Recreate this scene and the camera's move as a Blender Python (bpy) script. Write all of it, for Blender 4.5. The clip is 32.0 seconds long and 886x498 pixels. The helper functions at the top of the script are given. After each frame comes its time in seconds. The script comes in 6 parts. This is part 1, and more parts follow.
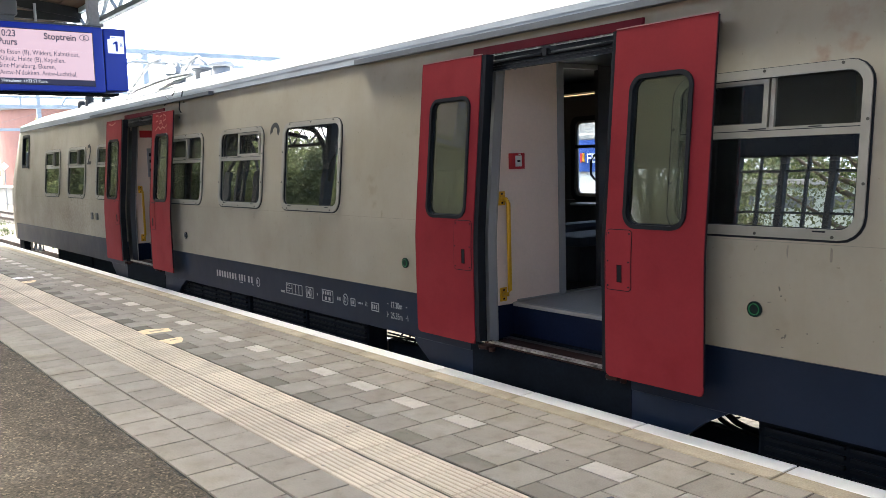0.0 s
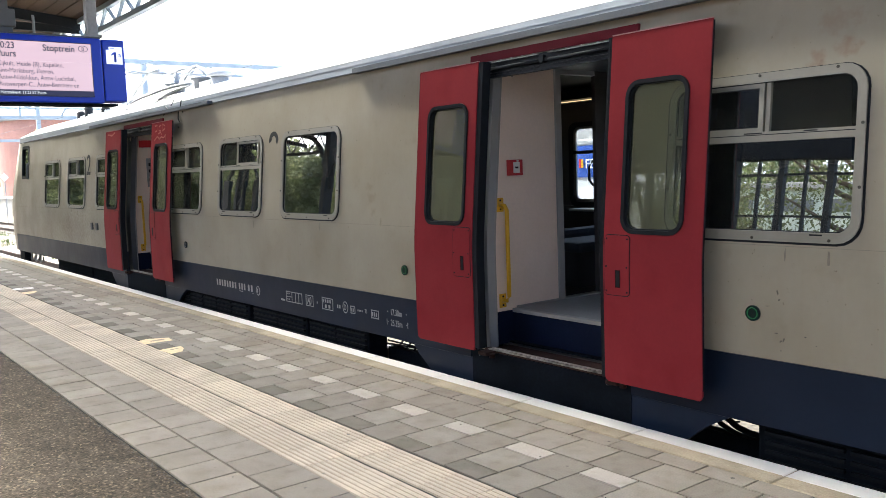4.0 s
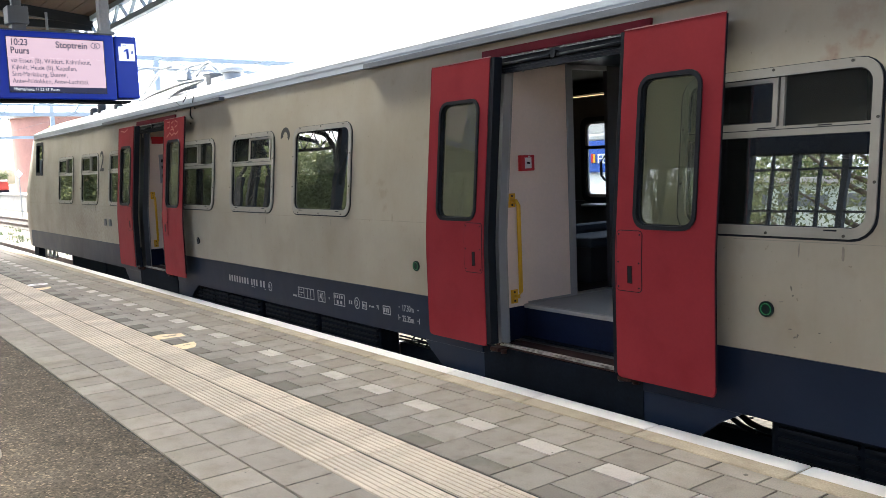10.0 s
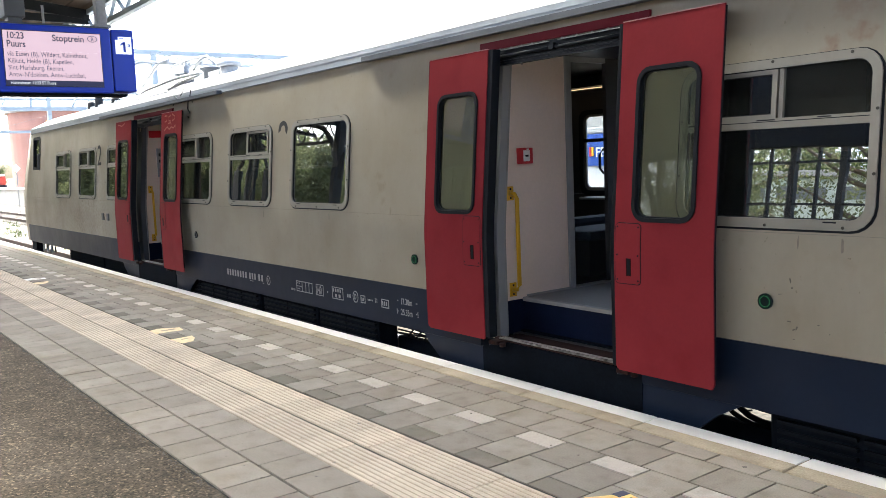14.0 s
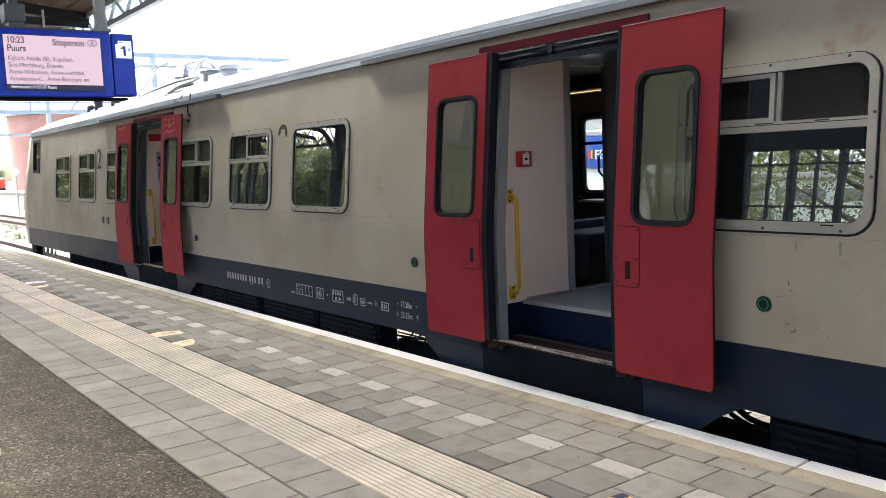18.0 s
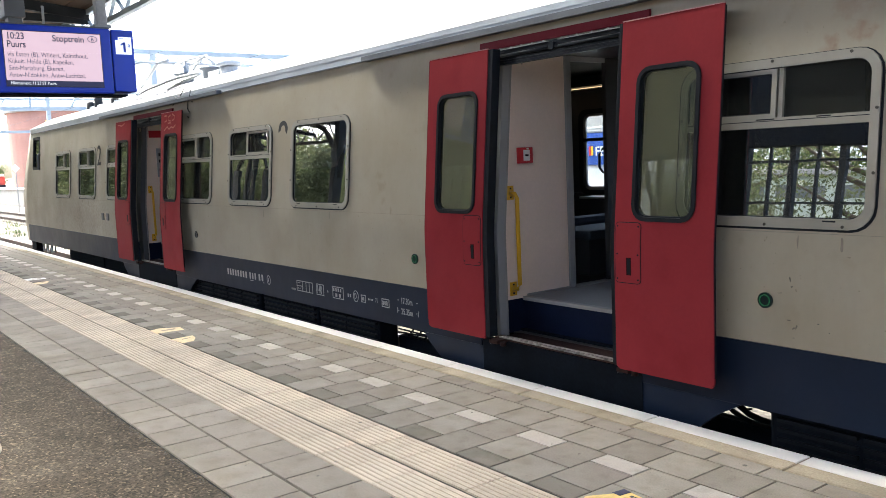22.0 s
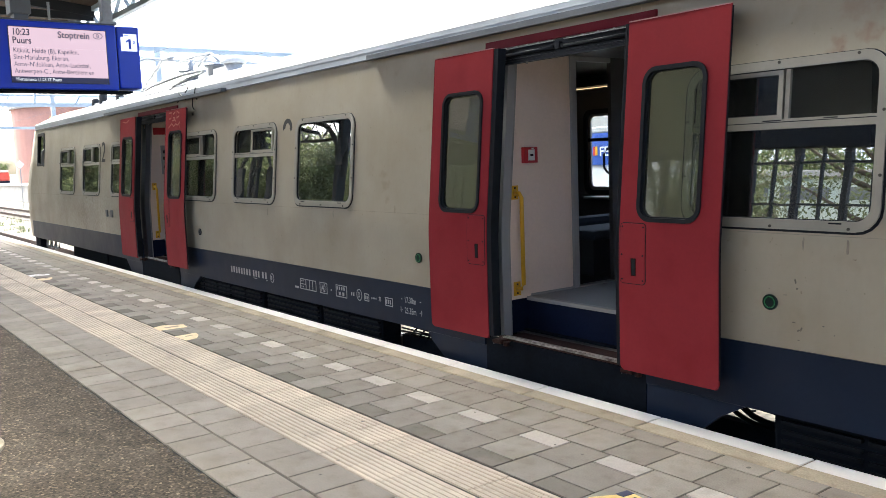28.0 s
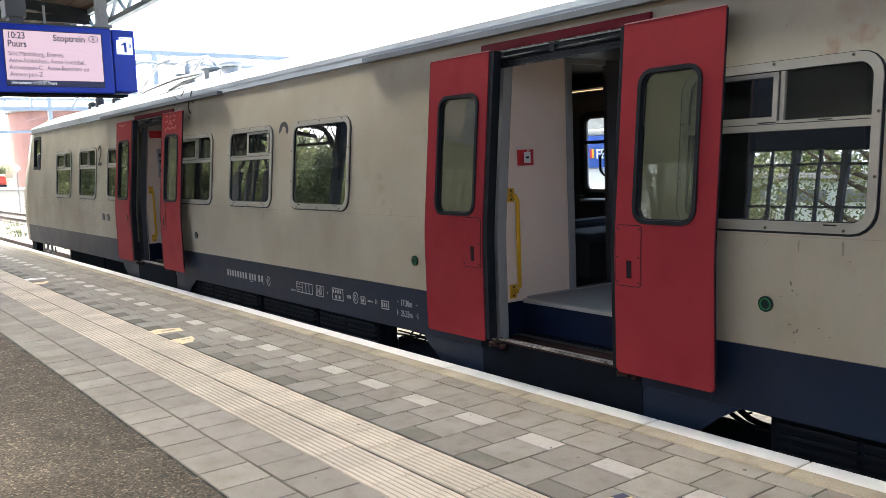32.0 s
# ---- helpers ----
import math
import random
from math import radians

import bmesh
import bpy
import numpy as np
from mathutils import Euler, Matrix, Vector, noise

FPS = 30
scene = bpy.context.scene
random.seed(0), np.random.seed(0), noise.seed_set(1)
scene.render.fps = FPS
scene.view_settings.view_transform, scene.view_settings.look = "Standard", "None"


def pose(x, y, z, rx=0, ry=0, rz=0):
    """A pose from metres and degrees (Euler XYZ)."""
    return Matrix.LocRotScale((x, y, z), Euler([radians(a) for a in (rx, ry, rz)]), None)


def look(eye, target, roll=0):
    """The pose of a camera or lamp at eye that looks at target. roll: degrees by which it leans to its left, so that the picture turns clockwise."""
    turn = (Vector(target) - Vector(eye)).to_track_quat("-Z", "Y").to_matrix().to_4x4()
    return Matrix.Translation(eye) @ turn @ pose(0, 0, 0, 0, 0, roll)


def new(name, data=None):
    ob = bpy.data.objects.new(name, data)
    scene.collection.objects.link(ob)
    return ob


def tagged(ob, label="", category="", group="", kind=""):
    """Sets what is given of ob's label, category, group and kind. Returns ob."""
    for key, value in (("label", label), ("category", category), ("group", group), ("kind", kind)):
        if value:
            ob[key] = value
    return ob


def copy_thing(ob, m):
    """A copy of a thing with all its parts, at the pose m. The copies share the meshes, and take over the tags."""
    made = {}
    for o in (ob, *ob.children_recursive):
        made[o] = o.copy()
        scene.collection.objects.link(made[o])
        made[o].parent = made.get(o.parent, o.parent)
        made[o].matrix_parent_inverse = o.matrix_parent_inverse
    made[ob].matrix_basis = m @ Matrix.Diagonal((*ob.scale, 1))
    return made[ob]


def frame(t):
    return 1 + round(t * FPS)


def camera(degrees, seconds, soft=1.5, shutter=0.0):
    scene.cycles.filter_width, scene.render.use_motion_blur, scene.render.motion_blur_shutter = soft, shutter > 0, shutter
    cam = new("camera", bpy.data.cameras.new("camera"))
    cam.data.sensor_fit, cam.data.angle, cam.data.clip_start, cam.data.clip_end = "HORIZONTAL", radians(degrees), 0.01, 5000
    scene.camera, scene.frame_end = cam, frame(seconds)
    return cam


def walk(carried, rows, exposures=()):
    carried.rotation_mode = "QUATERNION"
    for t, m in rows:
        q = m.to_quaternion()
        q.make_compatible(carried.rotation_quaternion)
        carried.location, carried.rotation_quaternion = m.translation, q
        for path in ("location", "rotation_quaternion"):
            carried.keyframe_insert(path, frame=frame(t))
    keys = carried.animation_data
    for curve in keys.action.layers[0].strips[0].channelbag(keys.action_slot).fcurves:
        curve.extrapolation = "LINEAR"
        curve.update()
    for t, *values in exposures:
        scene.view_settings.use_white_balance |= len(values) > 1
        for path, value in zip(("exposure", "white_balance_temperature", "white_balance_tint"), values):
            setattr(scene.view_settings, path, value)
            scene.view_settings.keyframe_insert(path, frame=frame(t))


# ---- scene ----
cam = camera(55.1, 32.0, 0.8)


PATH = [
    (0, (3.04, -2.802, 1.654), (1.466, -1.586, 1.451), -1.6),
    (0.5, (3.043, -2.803, 1.655), (1.468, -1.588, 1.453), -1.7),
    (1, (3.052, -2.794, 1.657), (1.472, -1.585, 1.458), -1.9),
    (1.5, (3.061, -2.795, 1.66), (1.478, -1.588, 1.465), -2.1),
    (2, (3.064, -2.801, 1.651), (1.484, -1.59, 1.461), -2.0),
    (2.5, (3.07, -2.801, 1.656), (1.492, -1.586, 1.468), -2.0),
    (3, (3.06, -2.797, 1.661), (1.485, -1.578, 1.474), -2.1),
    (3.5, (3.058, -2.801, 1.654), (1.483, -1.583, 1.468), -2.1),
    (5.5, (3.051, -2.8, 1.669), (1.473, -1.587, 1.474), -2.3),
    (6, (3.056, -2.8, 1.66), (1.479, -1.585, 1.47), -2.1),
    (6.5, (3.06, -2.801, 1.66), (1.482, -1.587, 1.472), -2.1),
    (7, (3.055, -2.796, 1.654), (1.473, -1.587, 1.465), -2.2),
    (7.5, (3.059, -2.796, 1.666), (1.472, -1.593, 1.472), -2.5),
    (8, (3.057, -2.797, 1.657), (1.468, -1.598, 1.464), -2.5),
    (8.5, (3.049, -2.8, 1.662), (1.459, -1.603, 1.466), -2.5),
    (9, (3.053, -2.798, 1.657), (1.46, -1.605, 1.462), -2.4),
    (9.5, (3.056, -2.803, 1.658), (1.464, -1.608, 1.464), -2.3),
    (10, (3.053, -2.796, 1.659), (1.461, -1.602, 1.462), -2.3),
    (10.5, (3.05, -2.803, 1.663), (1.458, -1.609, 1.464), -2.3),
    (11, (3.047, -2.798, 1.659), (1.454, -1.605, 1.456), -2.3),
    (11.5, (3.047, -2.791, 1.655), (1.453, -1.602, 1.445), -2.4),
    (12, (3.043, -2.8, 1.653), (1.45, -1.609, 1.44), -2.3),
    (12.5, (3.045, -2.8, 1.662), (1.453, -1.608, 1.45), -2.5),
    (13, (3.045, -2.797, 1.647), (1.454, -1.604, 1.442), -2.3),
    (13.5, (3.048, -2.796, 1.655), (1.457, -1.602, 1.447), -2.4),
    (14, (3.043, -2.79, 1.651), (1.454, -1.594, 1.44), -2.4),
    (14.5, (3.048, -2.793, 1.65), (1.461, -1.595, 1.438), -2.4),
    (16.5, (3.051, -2.804, 1.65), (1.461, -1.607, 1.445), -2.3),
    (17, (3.048, -2.803, 1.655), (1.459, -1.606, 1.447), -2.3),
    (17.5, (3.053, -2.794, 1.664), (1.462, -1.6, 1.455), -2.5),
    (18, (3.057, -2.803, 1.66), (1.468, -1.605, 1.454), -2.5),
    (18.5, (3.057, -2.806, 1.653), (1.472, -1.603, 1.45), -2.5),
    (19, (3.057, -2.808, 1.652), (1.476, -1.6, 1.449), -2.6),
    (19.5, (3.062, -2.803, 1.651), (1.481, -1.595, 1.447), -2.6),
    (20, (3.06, -2.807, 1.658), (1.48, -1.598, 1.453), -2.6),
    (20.5, (3.057, -2.801, 1.656), (1.477, -1.592, 1.451), -2.5),
    (21, (3.051, -2.81, 1.66), (1.471, -1.602, 1.453), -2.3),
    (21.5, (3.054, -2.806, 1.655), (1.469, -1.604, 1.447), -2.4),
    (22, (3.048, -2.803, 1.655), (1.46, -1.606, 1.442), -2.5),
    (22.5, (3.047, -2.803, 1.661), (1.456, -1.611, 1.445), -2.5),
    (23, (3.051, -2.781, 1.662), (1.455, -1.595, 1.446), -2.5),
    (23.5, (3.043, -2.807, 1.65), (1.451, -1.616, 1.437), -2.3),
    (24, (3.053, -2.805, 1.666), (1.459, -1.616, 1.449), -2.5),
    (24.5, (3.055, -2.81, 1.665), (1.46, -1.623, 1.451), -2.5),
    (25, (3.054, -2.808, 1.661), (1.458, -1.621, 1.449), -2.6),
    (25.5, (3.051, -2.811, 1.661), (1.455, -1.624, 1.451), -2.6),
    (27.5, (3.044, -2.806, 1.661), (1.451, -1.616, 1.442), -2.4),
    (28, (3.037, -2.804, 1.656), (1.445, -1.613, 1.441), -2.1),
    (28.5, (3.036, -2.806, 1.656), (1.444, -1.614, 1.444), -2.0),
    (29, (3.034, -2.804, 1.66), (1.442, -1.612, 1.449), -2.1),
    (29.5, (3.038, -2.806, 1.654), (1.444, -1.615, 1.447), -2.2),
    (30, (3.046, -2.808, 1.655), (1.449, -1.621, 1.451), -2.3),
    (30.5, (3.046, -2.802, 1.659), (1.449, -1.616, 1.455), -2.3),
    (31, (3.046, -2.795, 1.654), (1.449, -1.608, 1.453), -2.2),
    (31.5, (3.045, -2.802, 1.655), (1.45, -1.612, 1.452), -2.2),
    (32, (3.04, -2.79, 1.652), (1.451, -1.594, 1.444), -2.2),
]
EXPOSURE = 3.19
walk(cam, [(t, look(e, g, r)) for t, e, g, r in PATH], [(0, EXPOSURE, 6180, 1), (32, EXPOSURE, 6180, 1)])

# ---- world and sun ----
world = bpy.data.worlds.new("sky")
scene.world = world
world.use_nodes = True
wt = world.node_tree
sky = wt.nodes.new("ShaderNodeTexSky")
sky.sky_type = "NISHITA"
sky.sun_disc = False
sky.sun_elevation = radians(52)
sky.sun_rotation = radians(-99)
sky.air_density, sky.dust_density, sky.ozone_density = 0.5, 6.0, 0.3
wt.nodes["Background"].inputs["Strength"].default_value = 0.15
wt.links.new(sky.outputs[0], wt.nodes["Background"].inputs[0])
sun = new("sun", bpy.data.lights.new("sun", "SUN"))
sun.data.energy, sun.data.angle, sun.data.color = 0.8, radians(11.0), (1.0, 0.97, 0.93)
sun.matrix_basis = look((-10, -1.6, 13), (0, 0, 0))


# ---- materials ----
def mat(name, color, rough=0.6, metal=0.0, vary=0.12, scale=6.0, bump=0.0, bump_scale=60.0, grain=0.0, stain=None, stain_amount=0.0,
        stain_scale=1.5, rand=0.0, stretch=None, spec=0.5, wave=0.0):
    """A paint, stone or metal surface: a base colour with broad stains, fine grain and relief, in metres."""
    m = bpy.data.materials.new(name)
    m.use_nodes = True
    nt = m.node_tree
    bsdf = nt.nodes["Principled BSDF"]
    n, l = nt.nodes.new, nt.links.new
    tc = n("ShaderNodeTexCoord")
    co = tc.outputs["Object"]
    if rand:
        # pieces that share a mesh each get their own stretch of the pattern
        where, shift = n("ShaderNodeObjectInfo"), n("ShaderNodeVectorMath")
        l(co, shift.inputs[0])
        l(where.outputs["Location"], shift.inputs[1])
        co = shift.outputs[0]
    if stretch:
        mp = n("ShaderNodeMapping")
        mp.inputs["Scale"].default_value = stretch
        l(co, mp.inputs[0])
        co = mp.outputs[0]
    big = n("ShaderNodeTexNoise")
    big.inputs["Scale"].default_value, big.inputs["Detail"].default_value = scale, 5
    l(co, big.inputs["Vector"])
    fine = n("ShaderNodeTexNoise")
    fine.inputs["Scale"].default_value, fine.inputs["Detail"].default_value = bump_scale, 6
    l(co, fine.inputs["Vector"])

    def shade(fac_socket, amount, prev):
        mr = n("ShaderNodeMapRange")
        mr.inputs["From Min"].default_value, mr.inputs["From Max"].default_value = 0.25, 0.75
        mr.inputs["To Min"].default_value, mr.inputs["To Max"].default_value = 1 - amount, 1 + amount
        l(fac_socket, mr.inputs["Value"])
        mx = n("ShaderNodeMix")
        mx.data_type, mx.blend_type = "RGBA", "MULTIPLY"
        mx.inputs["Factor"].default_value = 1.0
        if isinstance(prev, tuple):
            mx.inputs[6].default_value = prev
        else:
            l(prev, mx.inputs[6])
        l(mr.outputs[0], mx.inputs[7])
        return mx.outputs[2]

    col = shade(big.outputs["Fac"], vary, (*color, 1))
    if grain:
        col = shade(fine.outputs["Fac"], grain, col)
    if rand:
        oi = n("ShaderNodeObjectInfo")
        col = shade(oi.outputs["Random"], rand, col)
    if stain:
        st = n("ShaderNodeTexNoise")
        st.inputs["Scale"].default_value, st.inputs["Detail"].default_value = stain_scale, 8
        l(co, st.inputs["Vector"])
        mr = n("ShaderNodeMapRange")
        mr.inputs["From Min"].default_value, mr.inputs["From Max"].default_value = 0.5, 0.72
        mr.inputs["To Max"].default_value = stain_amount
        l(st.outputs["Fac"], mr.inputs["Value"])
        mx = n("ShaderNodeMix")
        mx.data_type = "RGBA"
        l(mr.outputs[0], mx.inputs["Factor"])
        l(col, mx.inputs[6])
        mx.inputs[7].default_value = (*stain, 1)
        col = mx.outputs[2]
    l(col, bsdf.inputs["Base Color"])
    rr = n("ShaderNodeMapRange")
    rr.inputs["To Min"].default_value, rr.inputs["To Max"].default_value = max(0.03, rough - 0.1), min(1.0, rough + 0.1)
    l(big.outputs["Fac"], rr.inputs["Value"])
    l(rr.outputs[0], bsdf.inputs["Roughness"])
    bsdf.inputs["Metallic"].default_value = metal
    bsdf.inputs["Specular IOR Level"].default_value = spec
    if wave:
        # dented sheet metal: broad, shallow waves
        wv, wb = n("ShaderNodeTexNoise"), n("ShaderNodeBump")
        wv.inputs["Scale"].default_value, wv.inputs["Detail"].default_value = 2.6, 2
        l(co, wv.inputs["Vector"])
        wb.inputs["Strength"].default_value, wb.inputs["Distance"].default_value = wave, 0.03
        l(wv.outputs["Fac"], wb.inputs["Height"])
        l(wb.outputs[0], bsdf.inputs["Normal"])
    if bump:
        b = n("ShaderNodeBump")
        b.inputs["Strength"].default_value, b.inputs["Distance"].default_value = bump, 0.004
        l(fine.outputs["Fac"], b.inputs["Height"])
        if wave:
            l(wb.outputs[0], b.inputs["Normal"])
        l(b.outputs[0], bsdf.inputs["Normal"])
    return m


def glow(name, color, strength):
    m = bpy.data.materials.new(name)
    m.use_nodes = True
    b = m.node_tree.nodes["Principled BSDF"]
    b.inputs["Base Color"].default_value = (color[0] * 0.1, color[1] * 0.1, color[2] * 0.1, 1)
    b.inputs["Emission Color"].default_value = (*color, 1)
    b.inputs["Emission Strength"].default_value = strength
    b.inputs["Roughness"].default_value = 0.4
    return m


def glass(name, tint=(0.9, 0.94, 0.92), sheen=0.08, rough=0.0, dirt=0.0):
    """A thin pane: clear, with the sheen of its two faces."""
    m = bpy.data.materials.new(name)
    m.use_nodes = True
    nt = m.node_tree
    nt.nodes.remove(nt.nodes["Principled BSDF"])
    n, l = nt.nodes.new, nt.links.new
    tr, gl, mx, fr = n("ShaderNodeBsdfTransparent"), n("ShaderNodeBsdfGlossy"), n("ShaderNodeMixShader"), n("ShaderNodeLayerWeight")
    tr.inputs[0].default_value = (*tint, 1)
    gl.inputs["Roughness"].default_value = rough
    fr.inputs["Blend"].default_value = 0.5
    power, level = n("ShaderNodeMath"), n("ShaderNodeMapRange")
    power.operation = "POWER"
    power.inputs[1].default_value = 5
    l(fr.outputs["Facing"], power.inputs[0])
    l(power.outputs[0], level.inputs["Value"])
    level.inputs["To Min"].default_value = sheen
    wob, bp = n("ShaderNodeTexNoise"), n("ShaderNodeBump")
    wob.inputs["Scale"].default_value = 2.2
    bp.inputs["Strength"].default_value, bp.inputs["Distance"].default_value = 0.03, 0.02
    tc = n("ShaderNodeTexCoord")
    l(tc.outputs["Object"], wob.inputs["Vector"])
    l(wob.outputs["Fac"], bp.inputs["Height"])
    l(bp.outputs[0], gl.inputs["Normal"])
    l(level.outputs[0], mx.inputs[0])
    # film of dirt, also used to lift the pane's blacks as haze
    film, dm = n("ShaderNodeBsdfDiffuse"), n("ShaderNodeMixShader")
    film.inputs[0].default_value = (0.42, 0.42, 0.35, 1)
    dm.inputs[0].default_value = dirt
    l(tr.outputs[0], dm.inputs[1])
    l(film.outputs[0], dm.inputs[2])
    l(dm.outputs[0], mx.inputs[1])
    l(gl.outputs[0], mx.inputs[2])
    l(mx.outputs[0], nt.nodes["Material Output"].inputs[0])
    return m


def weathered(m):
    """Years of grime on painted sheet metal: thin vertical runs, cloudy wiped areas, small specks, uneven gloss."""
    nt = m.node_tree
    n, l = nt.nodes.new, nt.links.new
    bsdf = nt.nodes["Principled BSDF"]
    tc = n("ShaderNodeTexCoord")

    def pattern(stretch, scale, detail, lo, hi, amount, tint):
        mp, no, mr, mx = n("ShaderNodeMapping"), n("ShaderNodeTexNoise"), n("ShaderNodeMapRange"), n("ShaderNodeMix")
        mp.inputs["Scale"].default_value = stretch
        l(tc.outputs["Object"], mp.inputs[0])
        no.inputs["Scale"].default_value, no.inputs["Detail"].default_value = scale, detail
        l(mp.outputs[0], no.inputs["Vector"])
        mr.inputs["From Min"].default_value, mr.inputs["From Max"].default_value, mr.inputs["To Max"].default_value = lo, hi, amount
        l(no.outputs["Fac"], mr.inputs["Value"])
        mx.data_type, mx.blend_type = "RGBA", "MULTIPLY"
        l(mr.outputs[0], mx.inputs["Factor"])
        l(bsdf.inputs["Base Color"].links[0].from_socket, mx.inputs[6])
        mx.inputs[7].default_value = (*tint, 1)
        l(mx.outputs[2], bsdf.inputs["Base Color"])
        return no.outputs["Fac"]

    pattern((4, 4, 0.5), 1.0, 5, 0.5, 0.8, 0.16, (0.72, 0.66, 0.56))
    pattern((16, 16, 1.1), 1.0, 3, 0.62, 0.8, 0.07, (0.7, 0.64, 0.55))
    cloud = pattern((1, 1, 1.3), 1.1, 7, 0.42, 0.7, 0.4, (0.8, 0.75, 0.66))
    pattern((1, 1, 1), 38, 2, 0.72, 0.78, 0.6, (0.5, 0.42, 0.34))
    pattern((1, 1, 1), 5.5, 6, 0.62, 0.74, 0.2, (0.62, 0.56, 0.48))
    rr = n("ShaderNodeMapRange")
    rr.inputs["From Min"].default_value, rr.inputs["From Max"].default_value = 0.3, 0.7
    rr.inputs["To Min"].default_value, rr.inputs["To Max"].default_value = 0.3, 0.5
    l(cloud, rr.inputs["Value"])
    l(rr.outputs[0], bsdf.inputs["Roughness"])


def speckled(m, dark=0.55, pale=0.3, blot=0.35, moss=(0.66, 0.645, 0.53)):
    """Trodden concrete: dark specks, pale chips, damp blots and a trace of moss."""
    nt = m.node_tree
    n, l = nt.nodes.new, nt.links.new
    bsdf = nt.nodes["Principled BSDF"]
    tc, where, shift = n("ShaderNodeTexCoord"), n("ShaderNodeObjectInfo"), n("ShaderNodeVectorMath")
    l(tc.outputs["Object"], shift.inputs[0])
    l(where.outputs["Location"], shift.inputs[1])
    for scale, detail, lo, hi, amount, tint in ((70, 3, 0.68, 0.74, dark, (0.45, 0.42, 0.38)), (95, 2, 0.7, 0.76, pale, (1.45, 1.42, 1.35)), (9, 8, 0.52, 0.7, blot, (0.68, 0.66, 0.62)),
                                                (2.2, 6, 0.55, 0.72, blot, moss), (24, 4, 0.68, 0.73, dark, (0.6, 0.57, 0.52))):
        no, mr, mx = n("ShaderNodeTexNoise"), n("ShaderNodeMapRange"), n("ShaderNodeMix")
        no.inputs["Scale"].default_value, no.inputs["Detail"].default_value = scale, detail
        l(shift.outputs[0], no.inputs["Vector"])
        mr.inputs["From Min"].default_value, mr.inputs["From Max"].default_value, mr.inputs["To Max"].default_value = lo, hi, amount
        l(no.outputs["Fac"], mr.inputs["Value"])
        mx.data_type, mx.blend_type = "RGBA", "MULTIPLY"
        l(mr.outputs[0], mx.inputs["Factor"])
        l(bsdf.inputs["Base Color"].links[0].from_socket, mx.inputs[6])
        mx.inputs[7].default_value = (*tint, 1)
        l(mx.outputs[2], bsdf.inputs["Base Color"])


def smudges_and_shade(m, spots):
    """Soft-edged rubbed patches and traces on the side, and shade put on its far end: x, z, width, height, strength,
    under one tint each.
    """
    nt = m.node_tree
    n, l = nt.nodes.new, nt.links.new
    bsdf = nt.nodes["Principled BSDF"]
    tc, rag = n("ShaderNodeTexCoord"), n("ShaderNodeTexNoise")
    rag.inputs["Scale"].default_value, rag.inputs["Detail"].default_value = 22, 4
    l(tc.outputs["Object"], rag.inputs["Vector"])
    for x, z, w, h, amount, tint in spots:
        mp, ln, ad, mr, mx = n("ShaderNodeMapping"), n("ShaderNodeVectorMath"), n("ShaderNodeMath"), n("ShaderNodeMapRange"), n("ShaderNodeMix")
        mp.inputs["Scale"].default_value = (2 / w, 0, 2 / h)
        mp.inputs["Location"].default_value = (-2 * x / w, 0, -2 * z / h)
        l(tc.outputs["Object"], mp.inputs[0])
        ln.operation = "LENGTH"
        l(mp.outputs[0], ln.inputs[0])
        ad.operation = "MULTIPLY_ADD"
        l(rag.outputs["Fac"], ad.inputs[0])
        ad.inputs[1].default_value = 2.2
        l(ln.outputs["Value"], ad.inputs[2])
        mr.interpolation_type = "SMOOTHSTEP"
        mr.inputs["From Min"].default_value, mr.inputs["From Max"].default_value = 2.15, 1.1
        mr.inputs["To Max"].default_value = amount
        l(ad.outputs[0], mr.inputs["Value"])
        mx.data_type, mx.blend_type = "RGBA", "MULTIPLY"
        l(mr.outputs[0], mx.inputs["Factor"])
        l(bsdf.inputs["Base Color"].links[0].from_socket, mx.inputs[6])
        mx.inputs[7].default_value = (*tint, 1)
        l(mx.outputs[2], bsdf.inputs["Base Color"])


M = {}
M["body"] = mat("body_paint", (0.3542, 0.3183, 0.2502), 0.36, 0, 0.07, 1.3, 0.02, 30, 0.02, (0.2484, 0.2162, 0.1656), 0.4, 1.6, stretch=(0.92, 0.92, 0.552), wave=0.3, spec=0.12)
weathered(M["body"])
# the third tint puts shade into the paint at the far end
PINK, BROWN, FAR_SHADE = (0.84, 0.68, 0.66), (0.7, 0.65, 0.6), (0.7, 0.66, 0.6)
smudges_and_shade(M["body"], [(0.72, 2.15, 0.12, 0.18, 0.8, PINK), (0.877, 2.2, 0.18, 0.12, 0.8, PINK), (0.83, 2.33, 0.3, 0.18, 0.5, PINK), (0.745, 2.09, 0.04, 0.12, 0.6, BROWN),
                    (-3.5, 1.52, 0.16, 0.12, 0.4, BROWN), (-3.46, 1.42, 0.2, 0.12, 0.45, BROWN), (-3.43, 1.3, 0.12, 0.1, 0.4, BROWN), (-3.3, 1.2, 0.05, 0.09, 0.8, BROWN),
                    (-18.2, 1.0, 2.6, 2.6, 0.5, FAR_SHADE), (-14.6, 1.2, 4.0, 2.4, 0.5, FAR_SHADE), (-13.2, 0.85, 3.0, 0.7, 0.5, BROWN), (-11.8, 1.3, 2.6, 2.4, 0.35, FAR_SHADE)])
M["blue"] = mat("navy_paint", (0.0078, 0.0145, 0.031), 0.4, 0, 0.25, 2.0, 0.04, 40, 0.05, (0.018, 0.021, 0.031), 0.3, 1.6, spec=0.16, wave=0.2)
